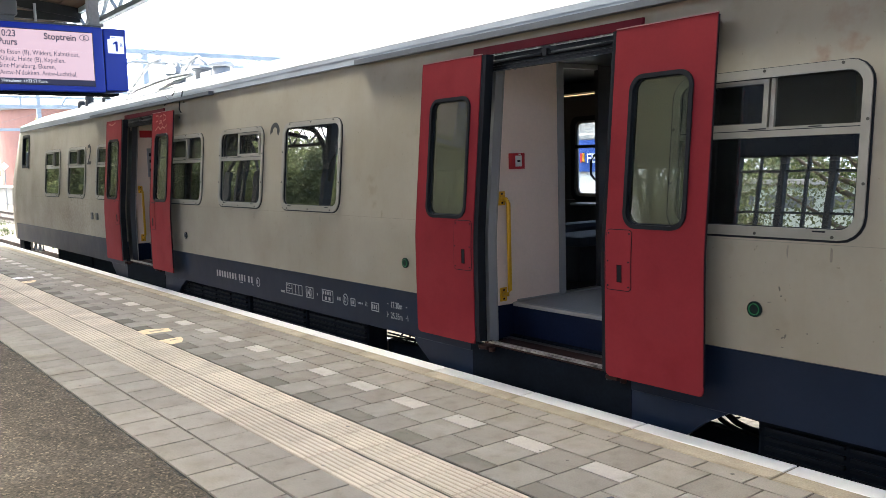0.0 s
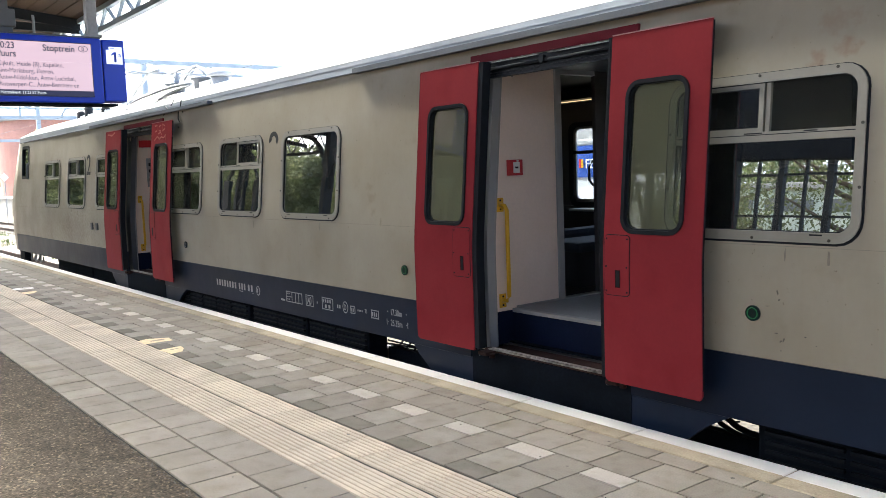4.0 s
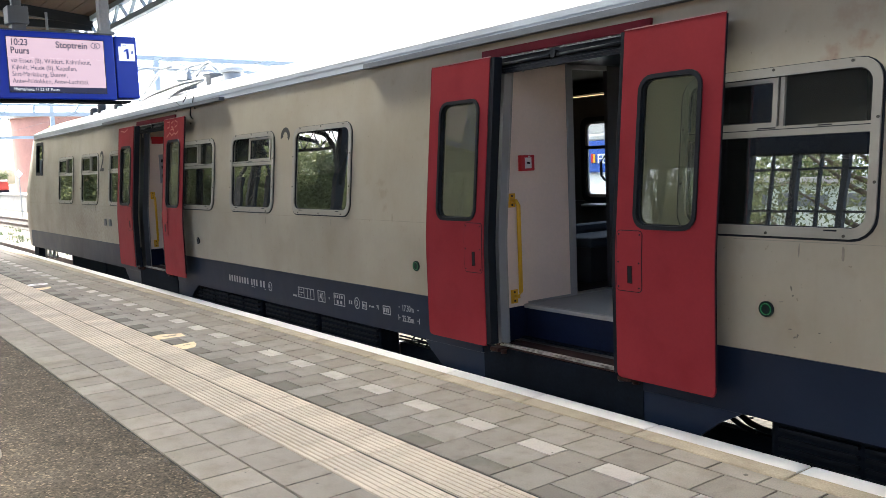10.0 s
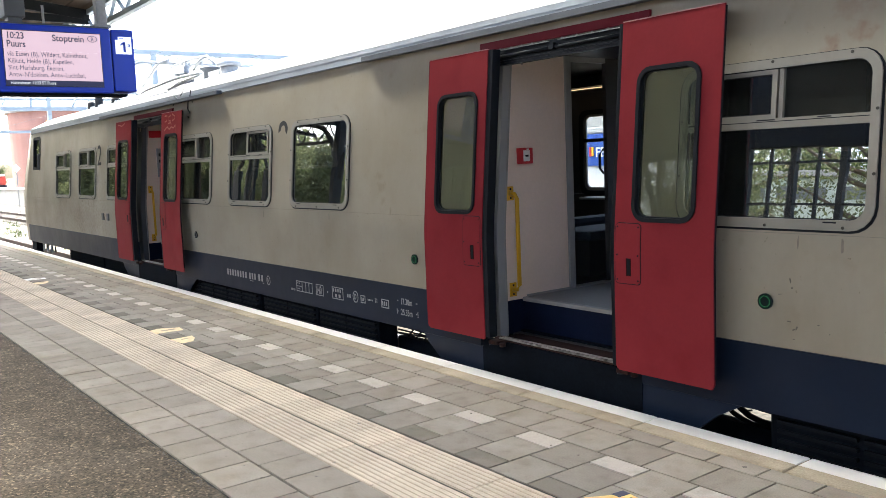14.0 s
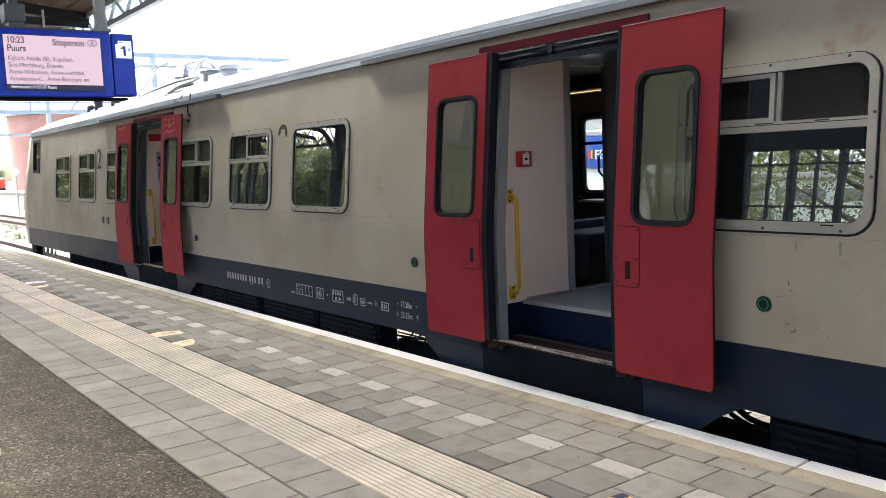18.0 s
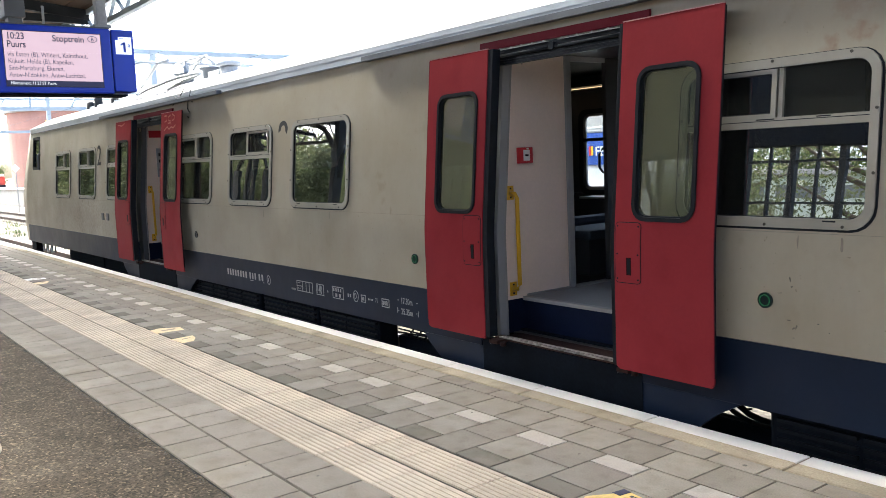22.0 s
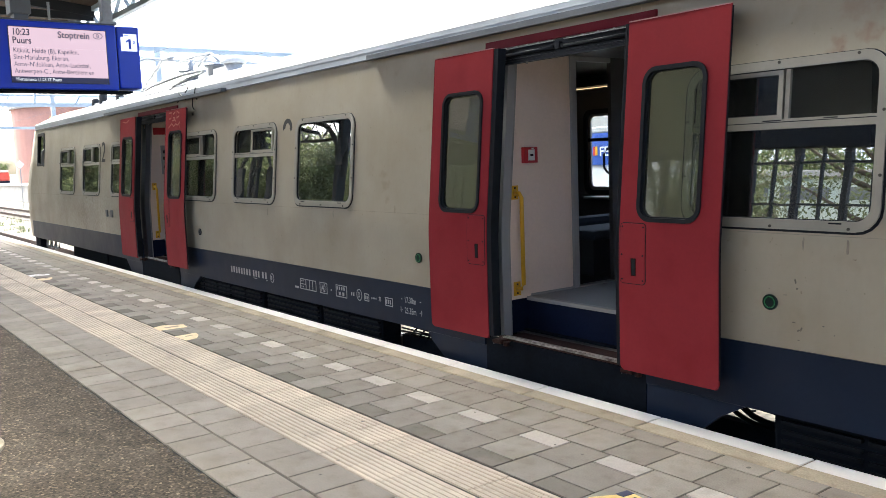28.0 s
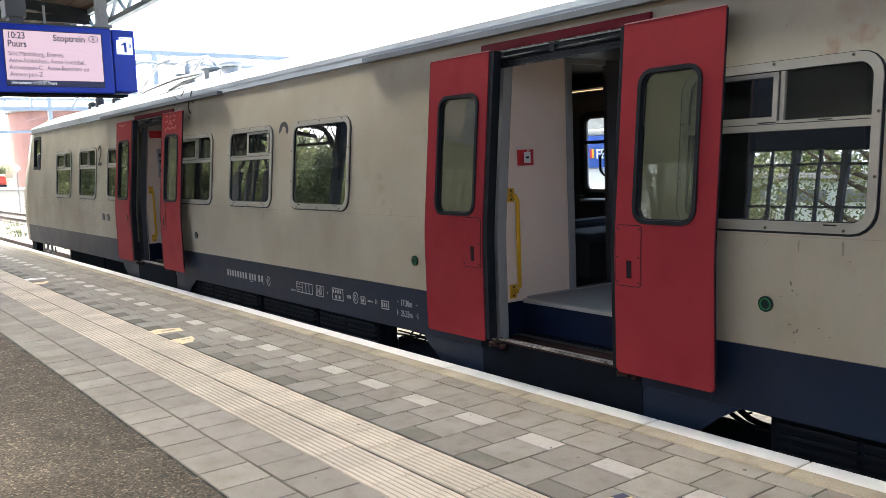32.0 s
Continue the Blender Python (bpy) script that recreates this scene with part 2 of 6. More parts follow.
M["red"] = mat("red_paint", (0.262, 0.031, 0.038), 0.4, 0, 0.08, 2.0, 0.03, 50, 0.03, (0.21, 0.018, 0.024), 0.5, 3, spec=0.03, wave=0.25)
for key, weight, rough in (("body", 0.05, 0.3), ("red", 0.0, 0.25)):
    coat = M[key].node_tree.nodes["Principled BSDF"]
    coat.inputs["Coat Weight"].default_value, coat.inputs["Coat Roughness"].default_value = weight, rough
# door red made darker: the recessed strip's shade is in the colour
M["redshaded"] = mat("shaded_red_paint", (0.15, 0.012, 0.022), 0.5, 0, 0.15, 3, spec=0.1)
# the highlight along the door's top edge is put into this colour
M["edgelight"] = mat("highlit_door_edge", (0.42, 0.2, 0.19), 0.45, 0.2, 0.2, 12)
M["sillmetal"] = mat("brushed_sill_metal", (0.34, 0.33, 0.3), 0.4, 0.7, 0.15, 12, 0.1, 80, 0.1)
M["floorpanel"] = mat("grey_floor_edge", (0.3, 0.295, 0.28), 0.5, 0, 0.1, 6)
M["darkred"] = mat("dark_red_paint", (0.03, 0.005, 0.006), 0.6, 0, 0.15, 3, spec=0.1)
M["gutter"] = mat("gutter_paint", (0.075, 0.085, 0.1), 0.5, 0, 0.2, 3, 0.05, 40, 0.1)
M["cornice"] = mat("cornice_paint", (0.33, 0.36, 0.4), 0.42, 0, 0.12, 1.5, 0.1, 30, 0.05, (0.15, 0.15, 0.15), 0.4, 1.2)
M["roof"] = mat("roof_paint", (0.5, 0.5, 0.49), 0.55, 0, 0.12, 1.5, 0.1, 30, 0.05, (0.2, 0.2, 0.2), 0.3, 1.2)
M["frame"] = mat("window_frame_paint", (0.2716, 0.2541, 0.2134), 0.38, 0.0, 0.08, 4, 0.05, 40, 0.04, (0.2425, 0.2134, 0.1843), 0.35, 6)
M["alu"] = mat("aluminium", (0.6, 0.6, 0.58), 0.32, 1.0, 0.1, 6, 0.05, 80)
M["wornmetal"] = mat("worn_metal", (0.3, 0.29, 0.26), 0.6, 0.4, 0.3, 9, 0.2, 60, 0.25, (0.03, 0.028, 0.025), 0.9, 14)
M["rubber"] = mat("black_rubber", (0.0135, 0.0155, 0.019), 0.5, 0, 0.2, 8, spec=0.1)
M["riser"] = mat("navy_step_paint", (0.0075, 0.0125, 0.033), 0.5, 0, 0.3, 3, 0.05, 60, 0.1, spec=0.08)
M["rust"] = mat("rusty_steel", (0.028, 0.013, 0.011), 0.8, 0, 0.4, 20, 0.3, 60, 0.3, spec=0.15)
M["black"] = mat("dark_underframe", (0.006, 0.0082, 0.0122), 0.8, 0, 0.4, 4, 0.3, 40, 0.2, spec=0.05)
M["mech"] = mat("black_mechanism", (0.012, 0.0145, 0.019), 0.38, 0, 0.2, 8, spec=0.12)
M["beige"] = mat("vestibule_laminate", (0.86, 0.715, 0.615), 0.45, 0, 0.05, 2, 0.02, 40, 0.03)
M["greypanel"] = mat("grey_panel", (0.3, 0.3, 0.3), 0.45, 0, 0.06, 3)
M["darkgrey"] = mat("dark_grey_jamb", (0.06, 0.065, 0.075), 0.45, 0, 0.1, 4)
M["lino"] = mat("grey_linoleum", (0.2, 0.2, 0.195), 0.5, 0, 0.15, 8, 0.03, 90, 0.12)
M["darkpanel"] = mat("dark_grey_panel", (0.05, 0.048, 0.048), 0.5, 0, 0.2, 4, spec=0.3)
M["seat"] = mat("blue_grey_upholstery", (0.05, 0.066, 0.085), 0.8, 0, 0.2, 8, 0.2, 200, 0.2)
M["yellow"] = mat("yellow_paint", (0.75, 0.42, 0.02), 0.35, 0, 0.06, 8)
M["alarm"] = mat("alarm_red", (0.5, 0.02, 0.03), 0.35, 0, 0.05, 8)
M["white"] = mat("white_plastic", (0.78, 0.78, 0.76), 0.4, 0, 0.04, 8)
M["green"] = glow("green_lamp", (0.01, 0.3, 0.09), 0.035)
M["letter"] = mat("lettering", (0.33, 0.33, 0.32), 0.5, 0, 0.1, 30)
M["greyletter"] = mat("grey_lettering", (0.05, 0.05, 0.05), 0.7, 0, 0.1, 10, spec=0.1)
M["glass"] = glass("window_glass", (0.62, 0.66, 0.66), 0.58, dirt=0.03)
M["shadeglass"] = glass("shaded_window_glass", (0.5, 0.52, 0.53), 0.045, dirt=0.05)
M["boltmetal"] = mat("dirty_bolt", (0.05, 0.045, 0.035), 0.5, 0.3, 0.3, 40)
M["doorglass"] = glass("door_glass", (0.64, 0.68, 0.6), 0.055, dirt=0.08)
M["farglass"] = glass("dusty_far_glass", (0.86, 0.9, 0.92), 0.05, dirt=0.08)
M["blind"] = mat("brown_blind", (0.11, 0.095, 0.095), 0.8, 0, 0.15, 6, spec=0.1)
M["curtain"] = mat("grey_curtain", (0.42, 0.41, 0.42), 0.9, 0, 0.3, 20, stretch=(1, 1, 0.05))
M["tile"] = mat("grey_paver", (0.3016, 0.2685, 0.2205), 0.85, 0, 0.1, 5, 0.2, 110, 0.12, (0.232, 0.2002, 0.1569), 0.5, 3.5, rand=0.1, spec=0.18)
# same paver made paler and warmer to offset the bluish light there
M["tileinner"] = mat("light_offset_grey_paver", (0.3549, 0.3071, 0.2454), 0.85, 0, 0.1, 5, 0.2, 110, 0.12, (0.2971, 0.2573, 0.2025), 0.45, 3.5, rand=0.08, spec=0.15)
M["tiledark"] = mat("dark_paver", (0.1933, 0.1697, 0.1369), 0.85, 0, 0.12, 5, 0.2, 110, 0.1, (0.1338, 0.1248, 0.1124), 0.3, 4, rand=0.12, spec=0.18)
M["tilewhite"] = mat("white_paver", (0.5387, 0.4836, 0.4178), 0.8, 0, 0.1, 6, 0.2, 110, 0.1, (0.2771, 0.2511, 0.218), 0.5, 6, rand=0.08, spec=0.18)
M["tactile"] = mat("cream_ribbed_paver", (0.6451, 0.5446, 0.4135), 0.85, 0, 0.08, 4, 0.3, 110, 0.15, (0.3953, 0.3338, 0.2576), 0.6, 2.5, rand=0.07, spec=0.18)
M["groove"] = mat("dirty_groove", (0.296, 0.2414, 0.1712), 0.9, 0, 0.2, 4, 0.3, 110, 0.2, rand=0.07)
M["scuff"] = mat("dark_scuff", (0.13, 0.115, 0.09), 0.7, 0, 0.2, 40)
M["streak"] = mat("dirt_streak", (0.24, 0.21, 0.165), 0.7, 0, 0.2, 30)
M["scrawl"] = mat("pale_scrawl", (0.42, 0.13, 0.09), 0.6, 0, 0.2, 30)
M["sand"] = mat("joint_sand", (0.022, 0.02, 0.016), 0.95, 0, 0.3, 8, 0.3, 120, 0.3)
M["kerb"] = mat("tan_concrete", (0.4426, 0.3745, 0.2681), 0.85, 0, 0.15, 4, 0.3, 90, 0.2, (0.2554, 0.2128, 0.1575), 0.6, 3, rand=0.07, spec=0.18)
M["whitepaint"] = mat("white_road_paint", (0.86, 0.83, 0.77), 0.6, 0, 0.03, 4, 0.1, 120, 0.02, (0.7, 0.67, 0.6), 0.12, 4)
M["yellowpaint"] = mat("yellow_floor_paint", (0.82, 0.6, 0.2), 0.7, 0, 0.12, 12, 0.2, 120, 0.1, (0.5, 0.4, 0.25), 0.5, 9)
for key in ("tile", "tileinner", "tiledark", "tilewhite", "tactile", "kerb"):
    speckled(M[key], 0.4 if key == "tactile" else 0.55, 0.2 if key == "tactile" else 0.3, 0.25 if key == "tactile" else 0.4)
speckled(M["whitepaint"], 0.18, 0.0, 0.03, (0.9, 0.88, 0.8))
M["yellowworn"] = mat("worn_yellow_paint", (0.84, 0.66, 0.38), 0.7, 0, 0.15, 12, 0.2, 120, 0.1, (0.6, 0.52, 0.36), 0.6, 9)
M["greenpale"] = mat("pale_render", (0.5, 0.54, 0.46), 0.85, 0, 0.1, 0.8)
M["concrete"] = mat("concrete", (0.33, 0.32, 0.3), 0.9, 0, 0.15, 2, 0.3, 60, 0.12)
M["ballast"] = mat("ballast", (0.16, 0.138, 0.105), 0.95, 0, 0.25, 1.2, 0.8, 18, 0.5, (0.2, 0.22, 0.09), 0.4, 0.4)
M["rail"] = mat("rail_steel", (0.05, 0.033, 0.026), 0.6, 0.0, 0.2, 4, spec=0.2)
M["louvre"] = mat("dusty_louvre", (0.0062, 0.0075, 0.01), 0.7, 0, 0.4, 5, 0.1, 40, 0.2, spec=0.1)
M["sleeper"] = mat("sleeper", (0.16, 0.14, 0.12), 0.9, 0, 0.2, 4)
M["mortar"] = mat("brick_wall", (0.44, 0.235, 0.19), 0.9, 0, 0.15, 0.5, 0.3, 12, 0.2)
M["steel"] = mat("grey_steel", (0.12, 0.125, 0.13), 0.5, 0.2, 0.15, 4, 0.05, 40)
M["palesteel"] = mat("pale_blue_steel", (0.36, 0.42, 0.47), 0.5, 0.1, 0.1, 2)
M["gear"] = mat("weathered_roof_gear", (0.32, 0.335, 0.35), 0.55, 0, 0.2, 4, 0.1, 40, 0.1)
M["darksteel"] = mat("dark_painted_steel", (0.018, 0.02, 0.022), 0.55, 0.0, 0.2, 4, spec=0.15)
M["wood"] = mat("weathered_roof_boards", (0.105, 0.068, 0.044), 0.75, 0, 0.3, 3, 0.3, 60, 0.2, (0.1, 0.07, 0.05), 0.6, 2.0, stretch=(0.25, 2, 1))
M["signblue"] = mat("sign_blue", (0.004, 0.038, 0.52), 0.35, 0, 0.04, 3)
M["navyedge"] = mat("dark_blue_bar", (0.01, 0.014, 0.05), 0.4)
M["screen"] = glow("screen_pink", (0.9, 0.62, 0.73), 0.104)
M["ink"] = mat("screen_ink", (0.02, 0.02, 0.05), 0.5)
M["screenfoot"] = glow("screen_footer", (0.03, 0.03, 0.09), 0.08)
M["inkwhite"] = glow("screen_white", (0.9, 0.9, 0.92), 0.13)
M["litplate"] = glow("lit_white_plate", (0.9, 0.92, 1.0), 0.135)
def leafy(m):
    """Light comes through thin leaves."""
    nt = m.node_tree
    n, l = nt.nodes.new, nt.links.new
    b = nt.nodes["Principled BSDF"]
    tl, mx = n("ShaderNodeBsdfTranslucent"), n("ShaderNodeMixShader")
    l(b.inputs["Base Color"].links[0].from_socket, tl.inputs[0])
    mx.inputs[0].default_value = 0.45
    l(b.outputs[0], mx.inputs[1])
    l(tl.outputs[0], mx.inputs[2])
    l(mx.outputs[0], nt.nodes["Material Output"].inputs[0])
    return m


M["leaf"] = mat("leaf", (0.055, 0.078, 0.028), 0.6, 0, 0.45, 0.9, rand=0.1, spec=0.12)
M["leaf2"] = mat("pale_leaf", (0.115, 0.13, 0.058), 0.6, 0, 0.5, 0.9, rand=0.1, spec=0.12)
leafy(M["leaf"]), leafy(M["leaf2"])
M["bark"] = mat("bark", (0.1, 0.075, 0.05), 0.9, 0, 0.3, 3, 0.5, 30)
M["truckblue"] = mat("wagon_blue", (0.02, 0.07, 0.32), 0.4, 0, 0.1, 1)
M["trainred"] = mat("far_train_red", (0.4, 0.06, 0.05), 0.45, 0, 0.1, 1)


def asphalt_material():
    """Worn asphalt: dark binder, rounded chips of grey, tan and pale stone, broad stains."""
    m = mat("asphalt", (0.104, 0.0865, 0.0625), 0.9, 0, 0.28, 4.5, 1.0, 70, 0.45, (0.175, 0.148, 0.111), 0.7, 1.3, spec=0.15)
    nt = m.node_tree
    n, l = nt.nodes.new, nt.links.new
    bsdf = nt.nodes["Principled BSDF"]
    base = bsdf.inputs["Base Color"].links[0].from_socket
    tc, vo, ramp, mx = n("ShaderNodeTexCoord"), n("ShaderNodeTexVoronoi"), n("ShaderNodeValToRGB"), n("ShaderNodeMix")
    vo.inputs["Scale"].default_value = 78
    l(tc.outputs["Object"], vo.inputs["Vector"])
    sep = n("ShaderNodeSeparateColor")
    l(vo.outputs["Color"], sep.inputs[0])
    l(sep.outputs[0], ramp.inputs[0])
    e = ramp.color_ramp.elements
    e[0].position, e[0].color = 0.0, (0.45, 0.43, 0.42, 1)
    e[1].position, e[1].color = 1.0, (2.9, 2.7, 2.4, 1)
    for p, c in ((0.3, (0.75, 0.74, 0.72, 1)), (0.8, (1.15, 1.1, 1.05, 1)), (0.93, (1.75, 1.6, 1.4, 1))):
        k = e.new(p)
        k.color = c
    mx.data_type, mx.blend_type = "RGBA", "MULTIPLY"
    mx.inputs["Factor"].default_value = 0.85
    l(base, mx.inputs[6])
    l(ramp.outputs[0], mx.inputs[7])
    l(mx.outputs[2], bsdf.inputs["Base Color"])
    return m


M["asphalt"] = asphalt_material()


# ---- mesh helpers ----
def mesh_object(name, bm, material):
    me = bpy.data.meshes.new(name)
    bm.to_mesh(me)
    bm.free()
    me.materials.append(material)
    return new(name, me)


def thing(name, x, y, z, label, category, group="", kind=""):
    ob = new(name)
    ob.location = (x, y, z)
    ob.empty_display_size = 0.1
    return tagged(ob, label, category, group, kind)


def under(ob, parent):
    """Parts are drawn in the place's own coordinates; the parent's place is taken out."""
    ob.parent = parent
    if parent.type == "EMPTY":
        ob.matrix_parent_inverse = Matrix.Translation(-parent.location)
    return ob


def part(name, bm, material, parent, label=""):
    ob = under(mesh_object(name, bm, material), parent)
    return tagged(ob, label) if label else ob


def single(name, bm, material, label, category, group="", kind=""):
    return tagged(mesh_object(name, bm, material), label, category, group, kind)


def box(x0, x1, y0, y1, z0, z1, bevel=0.0, bm=None):
    own = bmesh.new()
    bmesh.ops.create_cube(own, size=1)
    for v in own.verts:
        v.co = Vector(((x0 + x1) / 2 + v.co.x * (x1 - x0), (y0 + y1) / 2 + v.co.y * (y1 - y0), (z0 + z1) / 2 + v.co.z * (z1 - z0)))
    if bevel:
        bmesh.ops.bevel(own, geom=own.edges[:], offset=bevel, segments=2, affect="EDGES", profile=0.6)
    return add(bm, own)


def add(bm, own):
    if bm is None:
        return own
    me = bpy.data.meshes.new("tmp")
    own.to_mesh(me)
    own.free()
    bm.from_mesh(me)
    bpy.data.meshes.remove(me)
    return bm


def rod(points, r, sides=10, bm=None):
    """A round bar along a line of points."""
    own = bmesh.new()
    rings = []
    pts = [Vector(p) for p in points]
    for i, p in enumerate(pts):
        d = (pts[min(i + 1, len(pts) - 1)] - pts[max(i - 1, 0)]).normalized()
        a = d.cross(Vector((0.013, 0.021, 1)) if abs(d.z) < 0.9 else Vector((1, 0.02, 0.01))).normalized()
        b = d.cross(a)
        rr = r[i] if isinstance(r, (list, tuple)) else r
        rings.append([own.verts.new(p + (a * math.cos(k * 2 * math.pi / sides) + b * math.sin(k * 2 * math.pi / sides)) * rr) for k in range(sides)])
    for u, v in zip(rings, rings[1:]):
        for k in range(sides):
            own.faces.new((u[k], u[(k + 1) % sides], v[(k + 1) % sides], v[k]))
    own.faces.new(rings[0][::-1])
    own.faces.new(rings[-1])
    bmesh.ops.recalc_face_normals(own, faces=own.faces)
    for f in own.faces:
        f.smooth = len(f.verts) == 4
    return add(bm, own)


def beam(a, b, w, h, bm=None):
    """A square bar from a to b."""
    a, b = Vector(a), Vector(b)
    d = (b - a).normalized()
    s = d.cross(Vector((0, 0, 1)))
    s = s.normalized() if s.length > 1e-3 else Vector((1, 0, 0))
    u = s.cross(d)
    own = bmesh.new()
    r = [[own.verts.new(p + s * i * w / 2 + u * j * h / 2) for i, j in ((-1, -1), (1, -1), (1, 1), (-1, 1))] for p in (a, b)]
    for k in range(4):
        own.faces.new((r[0][k], r[0][(k + 1) % 4], r[1][(k + 1) % 4], r[1][k]))
    own.faces.new(r[0][::-1])
    own.faces.new(r[1])
    bmesh.ops.recalc_face_normals(own, faces=own.faces)
    return add(bm, own)


def rrect(x0, x1, z0, z1, r, n=5):
    """Points round a rectangle with rounded corners."""
    out = []
    for cx, cz, a0 in ((x1 - r, z1 - r, 0), (x0 + r, z1 - r, 90), (x0 + r, z0 + r, 180), (x1 - r, z0 + r, 270)):
        for k in range(n + 1):
            a = radians(a0 + 90 * k / n)
            out.append((cx + r * math.cos(a), cz + r * math.sin(a)))
    return out


BELT, LEAN, SIDE = 1.19, 0.095, 1.40
FOOT = 0.95


def side(x, z, off=0.0):
    """A point of the carriage's near side, off metres proud of it: upright up to the belt, leaning in above."""
    if z < BELT:
        back = LEAN * max(0.0, z - FOOT) ** 2 / (2 * (BELT - FOOT))
    else:
        back = LEAN * (z - (BELT + FOOT) / 2)
    return Vector((x, SIDE - off + back, z))


def sheet(outer, holes, off, depth, bm=None, at=side):
    """A plate of that depth with holes through it, on the side of the carriage."""
    own = bmesh.new()
    edges = []
    for loop in [outer] + holes:
        vs = [own.verts.new(at(x, z, off)) for x, z in loop]
        edges += [own.edges.new((vs[i], vs[(i + 1) % len(vs)])) for i in range(len(vs))]
    bmesh.ops.triangle_fill(own, edges=edges, use_beauty=True)
    faces = own.faces[:]
    ex = bmesh.ops.extrude_face_region(own, geom=faces, use_keep_orig=True)
    for v in ex["geom"]:
        if isinstance(v, bmesh.types.BMVert):
            v.co.y += depth
    bmesh.ops.recalc_face_normals(own, faces=own.faces)
    return add(bm, own)


def bent(outer, holes, off, depth, bm=None):
    """A plate that follows the bend of the side from foot to belt."""
    own = sheet(outer, holes, 0, depth, at=lambda x, z, o: Vector((x, 0, z)))
    for z in (FOOT, 1.01, 1.07, 1.13, BELT):
        bmesh.ops.bisect_plane(own, geom=own.verts[:] + own.edges[:] + own.faces[:], plane_co=(0, 0, z), plane_no=(0, 0, 1))
    for v in own.verts:
        v.co.y = side(0, v.co.z, off).y + v.co.y
    return add(bm, own)


def ring(outer, inner, off, depth, bm=None, at=side):
    """A frame between two loops of equal count, off metres proud, depth thick."""
    own = bmesh.new()
    loops = []
    for pts, o in ((outer, off - depth), (outer, off), (inner, off), (inner, off - depth)):
        loops.append([own.verts.new(at(x, z, o)) for x, z in pts])
    n = len(outer)
    for a, b in zip(loops, loops[1:] + loops[:1]):
        for k in range(n):
            own.faces.new((a[k], a[(k + 1) % n], b[(k + 1) % n], b[k]))
    bmesh.ops.recalc_face_normals(own, faces=own.faces)
    return add(bm, own)


def disc(x, z, r, off, depth, sides=14, bm=None, at=side):
    pts = [(x + r * math.cos(k * 2 * math.pi / sides), z + r * math.sin(k * 2 * math.pi / sides)) for k in range(sides)]
    return sheet(pts, [], off, depth, bm, at)


def lettering(name, text, size, m, material, parent, label="", depth=0.002, align="LEFT", squeeze=1.0, keep_origin=False, bold=0.007):
    """Raised letters at the pose m."""
    cu = bpy.data.curves.new(name, "FONT")
    cu.body, cu.size, cu.extrude, cu.align_x, cu.offset = text, size, depth, align, bold * size
    tmp = new("tmp", cu)
    bpy.context.view_layer.update()
    me = bpy.data.meshes.new_from_object(tmp.evaluated_get(bpy.context.evaluated_depsgraph_get()))
    bpy.data.objects.remove(tmp)
    bpy.data.curves.remove(cu)
    me.transform(Matrix.Diagonal((squeeze, 1, 1, 1)))
    if not keep_origin:
        me.transform(m)
    me.materials.clear()
    me.materials.append(material)
    ob = under(new(name, me), parent)
    if label:
        tagged(ob, label)
    return ob


# ---- ground, track and platform ----
RAILTOP = -0.76
bm = bmesh.new()
bmesh.ops.create_grid(bm, x_segments=40, y_segments=40, size=1)
for v in bm.verts:
    v.co = Vector((v.co.x * abs(v.co.x) * 1500, v.co.y * abs(v.co.y) * 1500, -0.95))
ground = single("ground", bm, M["ballast"], "pale sunlit ballast and dry earth of the station yard", "ground", kind="structure")

track_group = "tracks of the station"
for cy in (2.86, 7.9):
    tr = thing("railway_track", -20, cy, -0.95, "railway track with brown rails on sleepers in pale ballast", "track", track_group, "structure")
    for dy in (-0.7525, 0.7525):
        bm = box(-150, 40, cy + dy - 0.036, cy + dy + 0.036, RAILTOP - 0.04, RAILTOP)
        box(-150, 40, cy + dy - 0.012, cy + dy + 0.012, RAILTOP - 0.14, RAILTOP - 0.04, bm=bm)
        box(-150, 40, cy + dy - 0.07, cy + dy + 0.07, RAILTOP - 0.17, RAILTOP - 0.14, bm=bm)
        part("rail", bm, M["rail"], tr)
    bm = box(-0.13, 0.13, -1.25, 1.25, -0.14, 0)
    slab = bpy.data.meshes.new("sleeper")
    bm.to_mesh(slab)
    bm.free()
    slab.materials.append(M["sleeper"])
    for k in range(150):
        ob = under(new("sleeper", slab), tr)
        ob.location = (10 - 0.62 * k, cy, -0.91 + 0.0)

# white strip added under the far side, painted for sunlit ballast and rail
ct = thing("cable_trough", -5, 4.1, -0.95, "white strip standing in for sunlit ballast beyond the train", "trough", kind="structure")
for k in range(24):
    part("trough_lid", box(-14 + k, -13.01 + k, 3.76, 3.93, -0.95, -0.84, 0.01), M["whitepaint"], ct)

EDGE = 1.32
single("platform", box(-150, 40, -6.8, EDGE - 0.02, -1.0, -0.075), M["concrete"], "concrete platform body with an overhanging edge", "platform", kind="structure")
single("joint_bed", box(-150, 40, -1.27, -0.602, -0.075, -0.012), M["sand"], "dark sandy bed in the joints of the paving", "paving bed", kind="structure")
single("joint_bed", box(-150, 40, -0.602, 0.0, -0.075, -0.009), M["sand"], "dark sandy bed in the joints of the paving", "paving bed", kind="structure")
single("joint_bed", box(-150, 40, 0.0, 1.06, -0.075, -0.008), M["sand"], "dark sandy bed in the joints of the paving", "paving bed", kind="structure")
bm = bmesh.new()
bmesh.ops.create_grid(bm, x_segments=360, y_segments=60, size=0.5)
